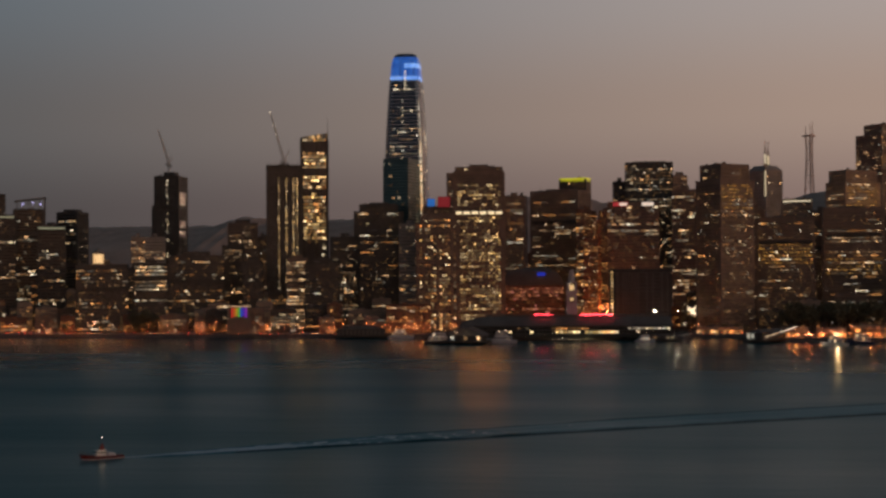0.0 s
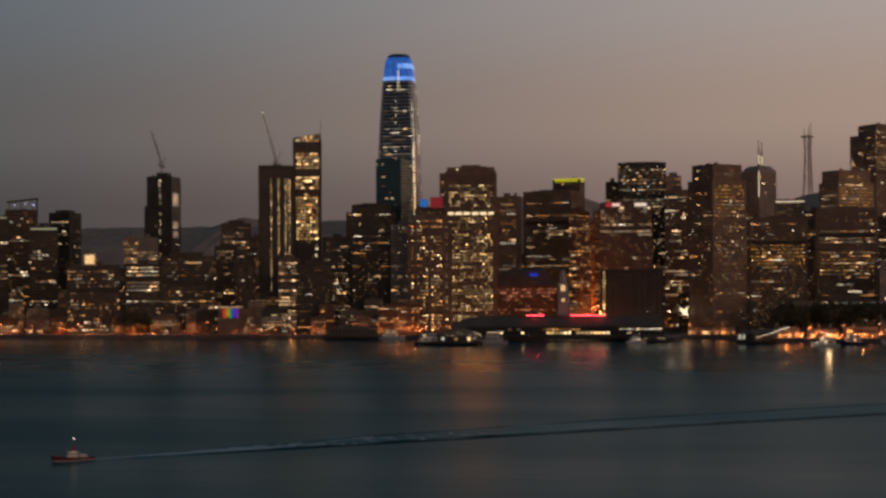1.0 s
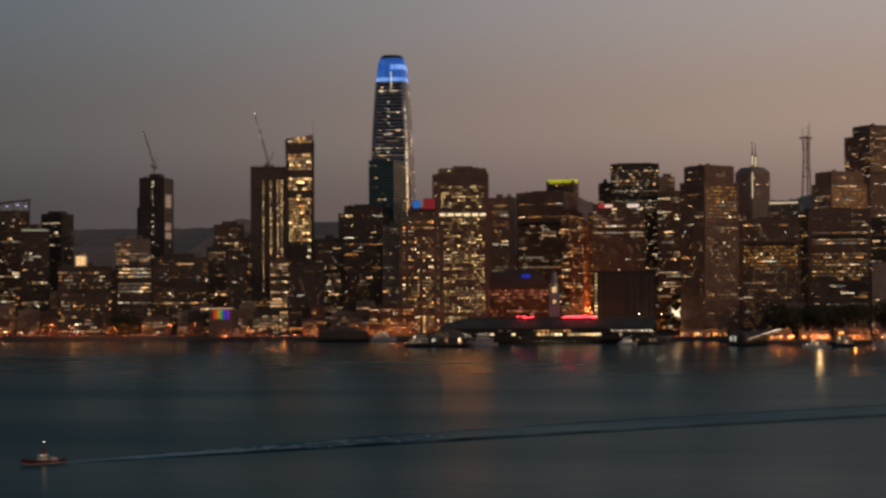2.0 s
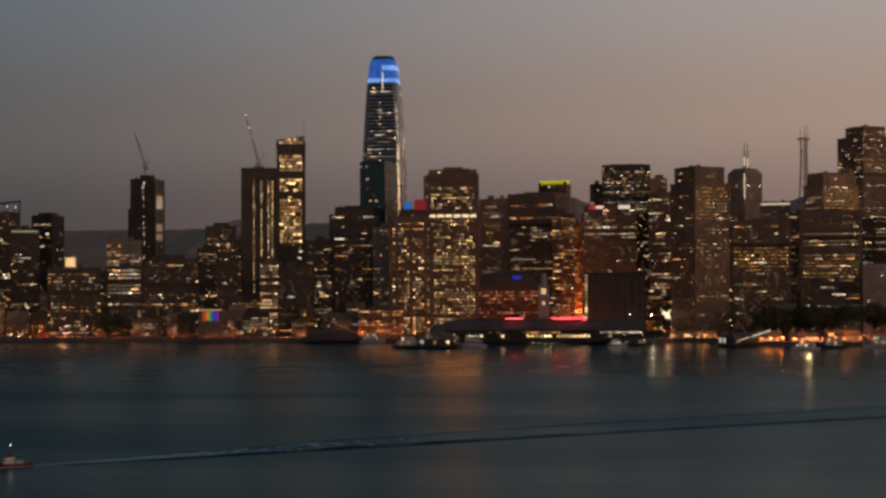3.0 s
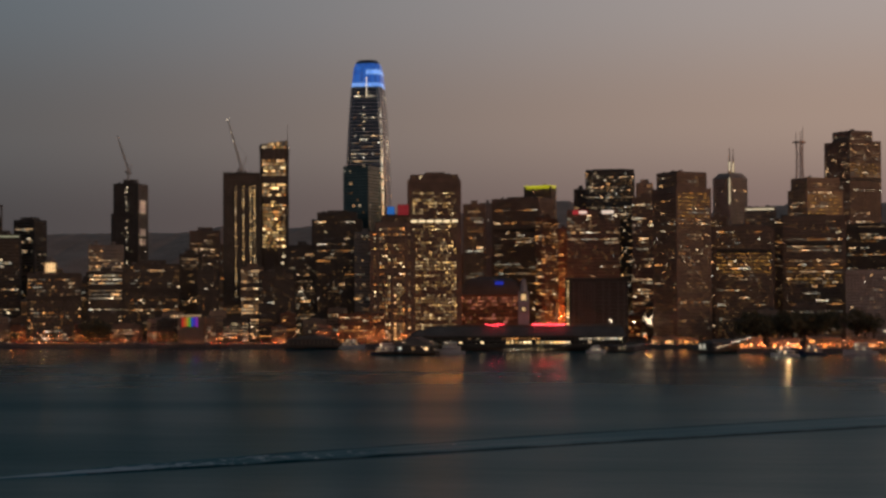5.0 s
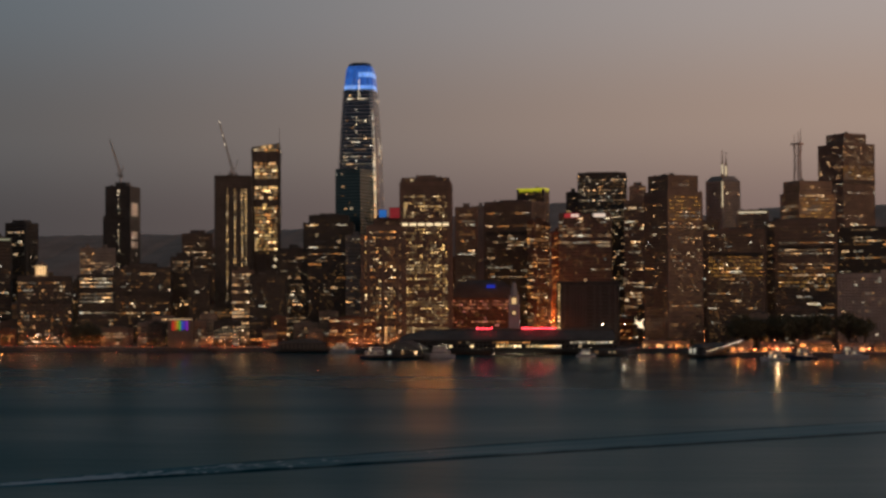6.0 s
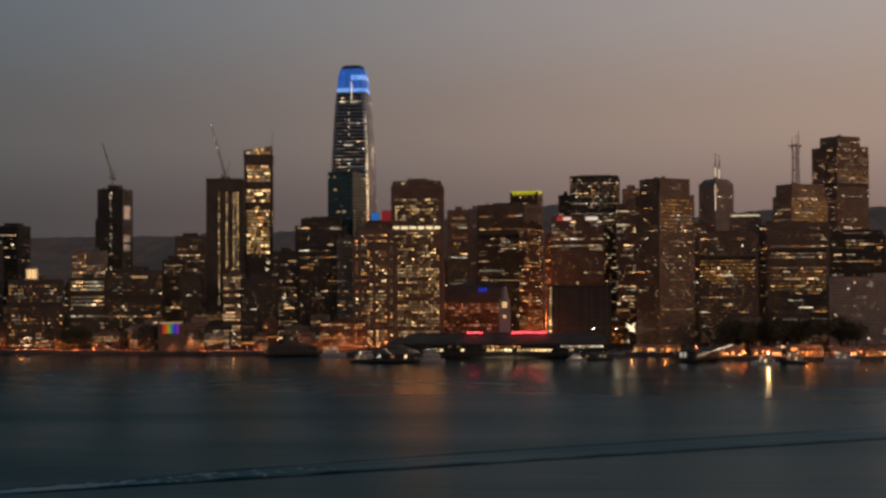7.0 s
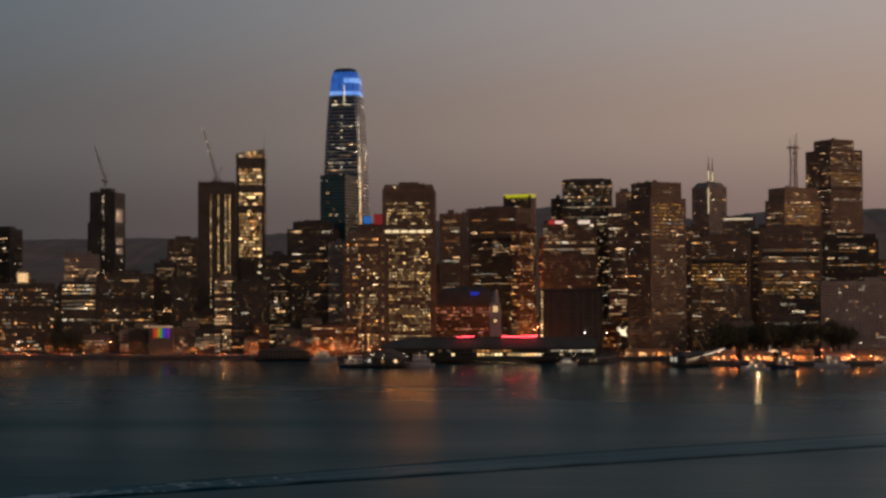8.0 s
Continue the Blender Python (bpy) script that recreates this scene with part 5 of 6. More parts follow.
def low_buildings():
    rng = random.Random(12)
    kinds = (("low_building", "low brick waterfront building with warm windows", BRICK), ("low_building", "low dark warehouse with a few lit windows", DARK), ("low_building", "low pale commercial building with lit windows", PALE), ("low_building", "low brown office building with sparse lights", BROWN))
    n = 0
    for _ in range(2500):
        x = rng.uniform(-690, 470)
        y = shore_y(x) + rng.choice((34, 38, 44, 62, 70, 92, 104, 128, 150, 180, 215)) + rng.uniform(0, 6)
        if x > 140 and y < 1412 or -150 < x < 160 and y < 1545 or 140 < x < 245 and y < 1450 or 55 < x < 72:
            continue
        back = y - shore_y(x)
        w, d, h = rng.uniform(13, 34), rng.uniform(12, 20), rng.uniform(9, 20) + back * .2 * rng.random()
        if any(math.hypot(x - a, y - b) < r + max(w, d) * .55 for a, b, r in TAKEN):
            continue
        name, label, wall = rng.choice(kinds)
        tower(name, label, "low building", x, y, -math.degrees(math.atan2(x, y)) + rng.uniform(-4, 4), w, d, LAND + h, 300 + n, group="waterfront buildings", wall=wall,
              panes=rng.choice(((WARM, AMBER), (AMBER,), (WARM, COOL))), lit=rng.choice((.14, .26, .42)), full=.05, bay=rng.uniform(2.2, 3.2), storey=rng.choice((3.3, 3.8)), plant=rng.choice((.25, .4)), high=3, single=1, bright=((0, 4.6, rng.choice((.3, .6, .85))),))
        n += 1
        if n > 112:
            break


low_buildings()


def back_row():
    """Plain mid-rise blocks filling the streets behind the tall towers."""
    rng = random.Random(88)
    n = 0
    for _ in range(400):
        x, y = rng.uniform(-560, 620), rng.uniform(1820, 2150)
        w, d, h = rng.uniform(22, 44), rng.uniform(20, 30), rng.uniform(60, 98 if x > -120 else 88)
        if any(math.hypot(x - a, y - b) < r + max(w, d) * .6 for a, b, r in TAKEN) or 60 < x < 108:
            continue
        tower("office_block", "plain mid-rise office block in the streets behind", "office block", x, y, rng.uniform(-40, 10), w, d, LAND + h, 700 + n, group="blocks behind the towers", wall=rng.choice((BROWN, CONCRETE, BRICK, DARK)),
              panes=(WARM, AMBER), lit=.14, plant=.4, high=3, single=0, corner=0, louvre=None)
        n += 1
        if n > 52:
            break


back_row()


def lamp_post(name, label, h, r, mat, arm):
    ob = thing(name, pose(0, -900, 0), label, "street lamp", "street lamps")
    p = Solid()
    p.beam((0, 0, -.1), (0, 0, .9), .22, BLACKISH, 6)
    p.beam((0, 0, .9), (0, 0, h), .12, BLACKISH, 6, .07)
    if arm:
        p.beam((0, 0, h), (0, -arm, h + .4), .07, BLACKISH, 6)
    p.link("post", ob)
    g = Solid()
    g.ball(0, -arm, h + .4, r, mat, 6, 4)
    g.link("lamp_head", ob, "glowing lamp globe")
    return ob


DOCK_LAMP = glow("pale_dock_lamp_glass", [(1, .72, .4), (.9, .85, .6), (1, .5, .2)], 4, 22, True, 2)


def lamps():
    rng = random.Random(3)
    orange = lamp_post("street_lamp", "tall steel street lamp with a glowing sodium globe", 8.5, .15, LAMP, 0)
    small = lamp_post("promenade_lamp", "short promenade lamp with a glowing amber globe", 4.8, .135, LAMP, 0)
    city = lamp_post("street_lamp", "tall steel city street lamp with a bright sodium head", 9.5, .42, CITY_LAMP, 1.2)
    high = lamp_post("street_lamp", "very tall avenue lamp with a glowing sodium head", 19, .3, LAMP, 0)
    edge = lamp_post("bollard_light", "low quay-edge bollard with a small amber light", 1.1, .15, LAMP, 0)
    white = lamp_post("floodlight_mast", "tall mast with a bright white floodlight", 21, .36, WHITE_LAMP, .8)
    spots, tall = [], []
    x = -690.0
    while x < -110:
        spots.append((small, x, shore_y(x) + rng.uniform(4, 9)))
        if rng.random() < .8:
            spots.append((orange, x + rng.uniform(-4, 4), shore_y(x) + rng.uniform(18, 25)))
        if rng.random() < .5:
            spots.append((orange, x + rng.uniform(-5, 5), shore_y(x) + rng.uniform(27, 33)))
        x += rng.uniform(3.6, 8)
    for _ in range(22):
        spots.append((rng.choice((orange, small)), rng.uniform(-142, -78), rng.uniform(1396, 1436)))
    for _ in range(100):
        spots.append((rng.choice((orange, small, small, small)), rng.uniform(225, 470), rng.uniform(1304, 1352)))
    for _ in range(18):
        spots.append((rng.choice((orange, small)), rng.uniform(146, 214), rng.uniform(1383, 1410)))
    for i in range(30):
        spots.append((orange, 66 + rng.choice((-4.5, 5)) + rng.uniform(-1, 1) + max(0, i - 9) * 1.6, 1400 + i * 19))
    for _ in range(20):
        spots.append((small, rng.uniform(-150, -84), rng.uniform(1394, 1420)))
    for i in range(18):
        spots.append((city, 66 + rng.uniform(-3, 4) + i * .7, 1410 + i * 15))
    for i in range(16):
        tall.append((rng.uniform(60, 84) + i * .8, 1480 + i * 16))
    for i in range(12):
        spots.append((orange, rng.uniform(-60, 60), rng.uniform(1375, 1420)))
    n = 0
    while n < 58:
        x, y = rng.uniform(-640, 440), rng.uniform(1430, 1700)
        if y > shore_y(x) + 30 and all(math.hypot(x - a, y - b) > r * .95 for a, b, r in TAKEN):
            if x > 95 and y < 1500:
                continue
            spots.append((orange, x, y))
            n += 1
    for i, (o, x, y) in enumerate(spots):
        copy_thing(o, pose(x, y, LAND + .1, 0, 0, rng.uniform(0, 360))).scale = (1, 1, rng.uniform(.7, 1.35))
    for i in range(14):
        copy_thing(orange, pose(rng.uniform(-142, -84), rng.uniform(1394, 1420), LAND + .1)).scale = (1.1, 1.1, rng.uniform(.7, 1.1))
    for x, y in tall:
        copy_thing(high, pose(x, y, LAND + .1)).scale = (1, 1, rng.uniform(.8, 1.25))
    dock = lamp_post("dock_lamp", "short dock lamp with a pale globe", 3.2, .13, DOCK_LAMP, 0)
    for x, y in ((-188, 1376), (-166, 1376), (-92, 1268), (-82, 1264), (-58, 1264), (-50, 1270), (-94, 1300), (-48, 1318), (98, 1308), (122, 1310)):
        copy_thing(dock, pose(x, y, 2.6 if x < 90 or x > 150 else 1.8))
    for i in range(30):
        copy_thing(dock, pose(rng.uniform(-94, -46), rng.uniform(1264, 1318), 2.6)).scale = (.7, .7, rng.uniform(.7, 2.6))
    for i in range(46):
        x = rng.uniform(-74, 122)
        copy_thing(dock, pose(x, rng.uniform(1321, 1325.5), LAND)).scale = (.8, .8, rng.uniform(.5, 1.9))
    for x in (12.5, 17.5, 21, 25.5, 30, 34.5, 37, 43, 48, 56):  # lamps on the added float, standing in for the arcade's reflected dots
        copy_thing(dock, pose(x, 1316, -3.4)).scale = (1.5, 1.5, 1.5)
    for i in range(60):
        x = rng.choice((-690, -600, -470, -330, -240)) + 95 * rng.random() ** 1.4
        copy_thing(edge, pose(x, shore_y(x) + 1.6, LAND + .1))
    for i in range(90):
        x = rng.uniform(226, 450)
        copy_thing(edge, pose(x, shore_y(x) + rng.uniform(1.6, 9), LAND + .1)).scale = (1, 1, rng.uniform(1, 3.2))
    for x, y in ((115.5, 1427.6), (138, 1429.6)):
        copy_thing(white, pose(x, y, LAND, 0, 0, 0))
    for o in (orange, small, white, city, edge, dock, high):
        for c in list(o.children):
            bpy.data.objects.remove(c)
        bpy.data.objects.remove(o)


lamps()


QUAY = glow("bright_amber_pane", [(1, .36, .08), (1, .46, .14), (1, .62, .28)], .05, 2.2, True, 2.2)


def pavilions():
    """Low lit restaurants and ticket halls on the quay."""
    rng = random.Random(61)
    for i, (x, y, w, h) in enumerate(((236, 1325, 24, 8), (268, 1320, 26, 7), (303, 1322, 30, 9), (338, 1318, 24, 7), (372, 1322, 30, 8), (408, 1318, 26, 8), (176, 1394, 44, 6))):
        tower("quay_pavilion", "low quayside pavilion with brightly lit amber windows", "pavilion", x, y, -10, w, 13, LAND + h, 500 + i, group="quay pavilions", wall=PALE, panes=(QUAY,), lit=.75, full=.5, bay=2.6, pier=.8, storey=3.6, sill=.3, plant=.3, high=2, single=40)


pavilions()


# Emission on the canopy shape stands in for a bright white light.
CANOPY_GLOW = glow("white_plaza_glow", [(1, .76, .48)], 1.5, 1.6, True)


TAIL = glow("red_tail_light", [(1, .05, .02)], 5, 12, True)
HEAD = glow("white_head_light", [(1, .6, .3)], 4, 9, True)
CAR_PAINT = surface("grey_car_paint", (.16, .16, .17), .3, .3, scale=1, spread=.3)
TYRE = surface("tyre_rubber", (.03, .03, .03), .9)


def cars():
    """Cars queued along the waterfront road, tail lamps and head lamps on."""
    rng = random.Random(71)
    ob = thing("car", pose(0, -900, 0), "grey car on the waterfront road with its lamps on", "car", "cars on the waterfront road")
    s = Solid()
    side = [(-2.2, .35), (-2.25, .75), (-1.6, .95), (-1.1, 1.42), (.6, 1.45), (1.2, .98), (2.1, .85), (2.25, .4)]
    s.loft([[(x, -.86, z) for x, z in side], [(x, .86, z) for x, z in side]], CAR_PAINT)
    s.link("body", ob)
    for x in (-1.35, 1.4):
        for y in (-.8, .8):
            t = Solid()
            t.beam((x, y - .1, .33), (x, y + .1, .33), .33, TYRE, 12)
            t.beam((x, y - .115, .33), (x, y + .115, .33), .2, STEEL, 10)
            t.link("wheel", ob)
    for y in (-.7, .7):
        t = Solid()
        t.box(-2.32, -2.0, y - .2, y + .2, .66, .86, TAIL)
        t.link("tail_lamp", ob, "glowing red tail lamp")
        t = Solid()
        t.box(2.05, 2.3, y - .18, y + .18, .55, .75, HEAD)
        t.link("head_lamp", ob, "white head lamp")
    x = -680.0
    while x < -125:
        a = math.degrees(math.atan2(shore_y(x + 5) - shore_y(x - 5), 10))
        copy_thing(ob, pose(x, shore_y(x) + rng.choice((13.5, 13.5, 16.8)), LAND, 0, 0, a + (180 if rng.random() < .7 else 0)))
        x += rng.choice((7, 9, 13, 17))
    for i in range(10):
        copy_thing(ob, pose(150 + i * 6.2, shore_y(150 + i * 6.2) + 7.5, LAND + .15, 0, 0, -5 + 180 * (i % 3 > 0)))
    for c in list(ob.children_recursive):
        bpy.data.objects.remove(c)
    bpy.data.objects.remove(ob)


cars()


def lit_canopy():
    ob = thing("lit_canopy", pose(152.5, 1434, LAND + 3.2, 0, 0, -5), "bright white star-shaped glow on the plaza, built as a canopy", "canopy")
    s = Solid()
    s.hull([(-1.2, -2, 15.5), (4.6, -2, 14), (4.6, 2, 14), (-1.2, 2, 15.5)], [(-.6, -1.2, 19.5), (3, -1.2, 20), (3, 1.2, 20), (-.6, 1.2, 19.5)], CANOPY_GLOW)
    for x, z in ((-4.4, 22.6), (4.2, 23.4), (-4.8, 19.6)):  # the points of the bright star shape
        s.hull([(.2, -1, 17.2), (2.2, -1, 17.2), (2.2, 1, 19.2), (.2, 1, 19.2)], [(x, -.3, z), (x + .5, -.3, z), (x + .5, .3, z + .4), (x, .3, z + .4)], CANOPY_GLOW)
    s.link("fabric", ob)
    for x, y, z in ((-.8, -1.6, 15.6), (4.2, -1.6, 14.2), (4.2, 1.6, 14.2), (-.8, 1.6, 15.6)):
        p = Solid()
        p.beam((x, y, -3.3), (x, y, z), .25, STEEL, 6)
        p.link("pole", ob)


lit_canopy()

LEAF = surface("dark_foliage", (.15, .14, .085), .8, scale=.5, spread=.5)
BARK = surface("bark", (.09, .07, .055), .9)


def tree(seed, h):
    rng = random.Random(seed)
    ob = thing("tree", pose(0, -900, 0), "dark broad-crowned waterfront tree", "tree", "waterfront trees")
    t = Solid()
    t.beam((0, 0, -.3), (.2, 0, h * .45), h * .025, BARK, 7, h * .016)
    tips = []
    for i in range(9):
        a = i * 2.4 + rng.random()
        r = h * rng.uniform(.14, .34)
        tip = Vector((r * math.cos(a), r * math.sin(a), h * rng.uniform(.5, .92)))
        t.beam((.1, 0, h * rng.uniform(.28, .45)), tip, h * .010, BARK, 5, h * .004)
        tips.append(tip)
    t.link("trunk", ob)
    c = Solid()
    for tip in tips:
        for _ in range(170):
            p = tip + Vector([rng.gauss(0, h * .075) for _ in range(3)])
            n = Vector([rng.gauss(0, 1) for _ in range(3)]).normalized()
            u = n.orthogonal().normalized() * rng.uniform(.3, .75)
            v = n.cross(u) * rng.uniform(.6, 1.2)
            c.quad(tuple(p - u), tuple(p + v), tuple(p + u), tuple(p - v), LEAF)
    c.link("crown", ob, "dark leafy crown with gaps")
    return ob


def trees():
    rng = random.Random(8)
    models = [tree(s, h) for s, h in ((1, 20), (2, 17), (3, 23))]
    spots = [(rng.uniform(240, 362), rng.uniform(1376, 1408)) for _ in range(26)]
    spots += [(rng.uniform(-425, -396), rng.uniform(1432, 1444)) for _ in range(5)] + [(-640 + 37 * i + rng.uniform(-9, 9), shore_y(-640 + 37 * i) + 16) for i in range(13)] + [(rng.uniform(168, 200), rng.uniform(1388, 1400)) for _ in range(4)]
    for i, (x, y) in enumerate(spots):
        k = rng.uniform(1.2, 1.55) if i < 26 else rng.uniform(.8, 1.1) if i < 31 else rng.uniform(.35, .5)
        m = pose(x, y, LAND, 0, 0, rng.uniform(0, 360))
        c = copy_thing(rng.choice(models), m)
        c.scale = (k, k, k)
    for o in models:
        for ch in list(o.children):
            bpy.data.objects.remove(ch)
        bpy.data.objects.remove(o)


trees()


def pier(name, label, x, y, rot, length, width, deck=2.6):
    ob = thing(name, pose(x, y, 0, 0, 0, rot), label, "pier")
    d = Solid()
    d.box(-width / 2, width / 2, -length / 2, length / 2, deck - .6, deck, TIMBER)
    d.box(-width / 2 - .3, width / 2 + .3, -length / 2 - .3, -length / 2, deck - 1.2, deck + .4, TIMBER)
    d.link("deck", ob)
    n, k = max(2, int(length / 7)), max(2, int(width / 7))
    for i in range(n + 1):
        for j in (0, k):
            p = Solid()
            px, py = -width / 2 + width * j / k, -length / 2 + length * i / n
            p.beam((px, py, -2), (px, py, deck + .7), .35, TIMBER, 6)
            p.link("pier_post", ob)
    return ob


def shed_on(ob, w, l, z0, z1, z2, label, rng, lit=.3, x=0, y=0):
    s = Solid()
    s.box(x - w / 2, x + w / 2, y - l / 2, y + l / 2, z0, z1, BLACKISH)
    s.link("shed_wall", ob, label)
    r = Solid()
    r.hull([(x - w / 2 - .6, y - l / 2 - .6, z1), (x + w / 2 + .6, y - l / 2 - .6, z1), (x + w / 2 + .6, y + l / 2 + .6, z1), (x - w / 2 - .6, y + l / 2 + .6, z1)], [(x - w * .12, y - l * .4, z2), (x + w * .12, y - l * .4, z2), (x + w * .12, y + l * .4, z2), (x - w * .12, y + l * .4, z2)], DARK_ROOF)
    r.link("shed_roof", ob)
    for i in range(int(w / 4)):
        wn = Solid()
        a = x - w / 2 + 1 + i * 4
        wn.quad((a, y - l / 2 - .05, z0 + .8), (a + 2.4, y - l / 2 - .05, z0 + .8), (a + 2.4, y - l / 2 - .05, z1 - .8), (a, y - l / 2 - .05, z1 - .8), room_light(rng, (WARM, COOL)) if rng.random() < lit else GLASS)
        wn.link("window", ob)


def piers():
    rng = random.Random(21)
    a = pier("ferry_pier", "dark timber ferry pier with a low hipped shelter roof", -70, 1292, -4, 62, 52)
    shed_on(a, 40, 40, 2.6, 7, 14, "dark ferry gate shelter", rng, .25, 0, 8)
    b = pier("ferry_pier", "timber ferry pier with a dark shed and a sloping lit gangway", 208, 1300, -36, 66, 27)
    shed_on(b, 16, 48, 2.6, 8.6, 11.5, "long dark pier shed", rng, .5, -4.5, 5)
    rise = lambda y: 3.4 + (y + 33) * .115
    g = Solid()
    g.hull([(9.2, -33, rise(-33) - .5), (12.6, -33, rise(-33) - .5), (12.6, 34, rise(34) - .5), (9.2, 34, rise(34) - .5)], [(9.2, -33, rise(-33)), (12.6, -33, rise(-33)), (12.6, 34, rise(34)), (9.2, 34, rise(34))], STEEL)
    gangway = g.link("gangway", b, "steel gangway sloping down to the pier end")
    for i in range(13):
        y = -32 + i * 5.4
        for x in (9.3, 12.5):
            p = Solid()
            p.beam((x, y, rise(y) - .1), (x, y, rise(y) + 2.6), .09, STEEL)
            if i % 3 == 0:
                p.beam((x, y, 2.5), (x, y, rise(y) - .3), .2, STEEL)
            p.link("upright", gangway)
    g = Solid()
    g.hull([(8.9, -33, rise(-33) + 2.6), (12.9, -33, rise(-33) + 2.6), (12.9, 34, rise(34) + 2.6), (8.9, 34, rise(34) + 2.6)], [(9.6, -33, rise(-33) + 3.0), (12.2, -33, rise(-33) + 3.0), (12.2, 34, rise(34) + 3.0), (9.6, 34, rise(34) + 3.0)], DARK_ROOF)
    g.link("gangway_roof", gangway)
    for y0, y1 in ((-31, -9), (-4, 33)):
        l = Solid()
        l.beam((12.75, y0, rise(y0) + 2.2), (12.75, y1, rise(y1) + 2.2), .18, LEVELS[COOL][3])
        l.link("strip_light", gangway, "pale strip light under the gangway roof")
    c = pier("boathouse_pier", "dark boathouse on a short timber pier", -178, 1384, 7, 22, 54)
    shed_on(c, 48, 14, 2.6, 9, 12.5, "dark boathouse", rng, 0)
    # Added float: carries lamps that stand in for reflected dots on the water.
    pier("added_float", "low dark timber float added to carry lamps for reflected dots", 33, 1317, 0, 4, 50, .8)
    pier("finger_pier", "low dark finger pier lying off the seawall", -298, 1388, -76, 66, 7, 1.8)
    d = pier("ferry_pier", "timber float with small lit shelters beside the ferry hall", 112, 1316, -6, 22, 36, 1.8)
    shed_on(d, 24, 10, 1.8, 5, 6.2, "small lit float shelter", rng, .8)


piers()

WHITE_HULL = surface("white_boat_paint", (.62, .62, .62), .4, scale=.4, spread=.12)
BLUE_HULL = surface("dark_blue_boat_paint", (.03, .045, .10), .4, scale=.4, spread=.2)
RED_HULL = surface("red_boat_paint", (.17, .03, .028), .45, scale=.4, spread=.25)
FOAM = surface("sea_foam", (.44, .49, .53), .6, scale=.6, spread=.4)


def boat(name, label, x, y, heading, length, beam, hull_mat, house_mat, decks, lit, mast=4.0, lamp=False):
    """Hull with raked bow and sheer, deck, deckhouse in steps, wheelhouse windows, mast, rail. The bow points to +x before turning."""
    ob = thing(name, pose(x, y, 0, 0, 0, heading), label, "boat")
    rng = random.Random(length)
    h = Solid()
    st = []
    for i in range(11):
        t = i / 10
        bw = beam / 2 * (1 if t < .55 else max(.04, 1 - ((t - .55) / .45) ** 2)) * (.9 + .1 * min(1, t * 4))
        zt = beam * (.30 + .22 * t * t)
        px = -length / 2 + length * t
        st.append([(px, -bw, zt), (px - .02 * length * t, -bw * .72, -.5), (px - .02 * length * t, bw * .72, -.5), (px, bw, zt)])
    m = h.slot(hull_mat)
    for sec in st:
        h.v += sec
    for i in range(10):
        for k in range(4):
            a, b = 4 * i + k, 4 * i + (k + 1) % 4
            h.f.append((a, b, b + 4, a + 4))
            h.m.append(m)
    h.f += [(0, 1, 2, 3), (43, 42, 41, 40)]
    h.m += [m, m]
    h.link("hull", ob)
    z = beam * .36
    x0, x1, w = -length * .34, length * .22, beam * .36
    for i in range(decks):
        d = Solid()
        d.box(x0, x1, -w, w, z - .2, z + beam * .42, house_mat)
        d.box(x0 - .3, x1 + .3, -w - .25, w + .25, z + beam * .42, z + beam * .45, house_mat)
        house = d.link("deckhouse", ob)
        k = max(3, int((x1 - x0) / 2))
        for sy in (-1, 1):
            for j in range(k):
                q = Solid()
                a, b = x0 + (x1 - x0) * (j + .18) / k, x0 + (x1 - x0) * (j + .82) / k
                yy = sy * (w + .03)
                q.quad((a, yy, z + beam * .14), (b, yy, z + beam * .14), (b, yy, z + beam * .33), (a, yy, z + beam * .33), room_light(rng, (WARM, COOL)) if rng.random() < lit else GLASS)
                q.link("window", house)
        z += beam * .45
        x0, x1, w = x0 + (x1 - x0) * (.22 if length > 17 else .42), x1 - (x1 - x0) * (.08 if length > 17 else .22), w * .85
    t = Solid()
    t.beam((x0 + 1, 0, z - .2), (x0 + 1, 0, z + mast), .14, STEEL, 6, .06)
    t.beam((x0 + 1, -1, z + mast * .6), (x0 + 1, 1, z + mast * .6), .08, STEEL)
    t.link("mast", ob)
    r = Solid()
    for i in range(4, 10):
        for sy in (0, 3):
            p, q = Vector(st[i][sy]), Vector(st[i + 1][sy])
            r.beam(p, p + Vector((0, 0, .9)), .05, STEEL)
            r.beam(p + Vector((0, 0, .9)), q + Vector((0, 0, .9)), .05, STEEL)
    r.link("rail", ob)
    if lamp:
        g = Solid()
        g.ball(x0 + 1, 0, z + mast, lamp * .8, YACHT_LAMP, 6, 4)
        g.link("mast_lamp", ob, "bright masthead lamp")
        for k in (-.2, .3):
            g = Solid()
            g.ball(length * k, beam * .3, beam * .62, lamp * .5, YACHT_LAMP, 6, 4)
            g.link("deck_lamp", ob, "bright deck lamp")
    return ob


YACHT_LAMP = glow("very_bright_lamp_glass", [(1, .84, .55)], 60, 80)


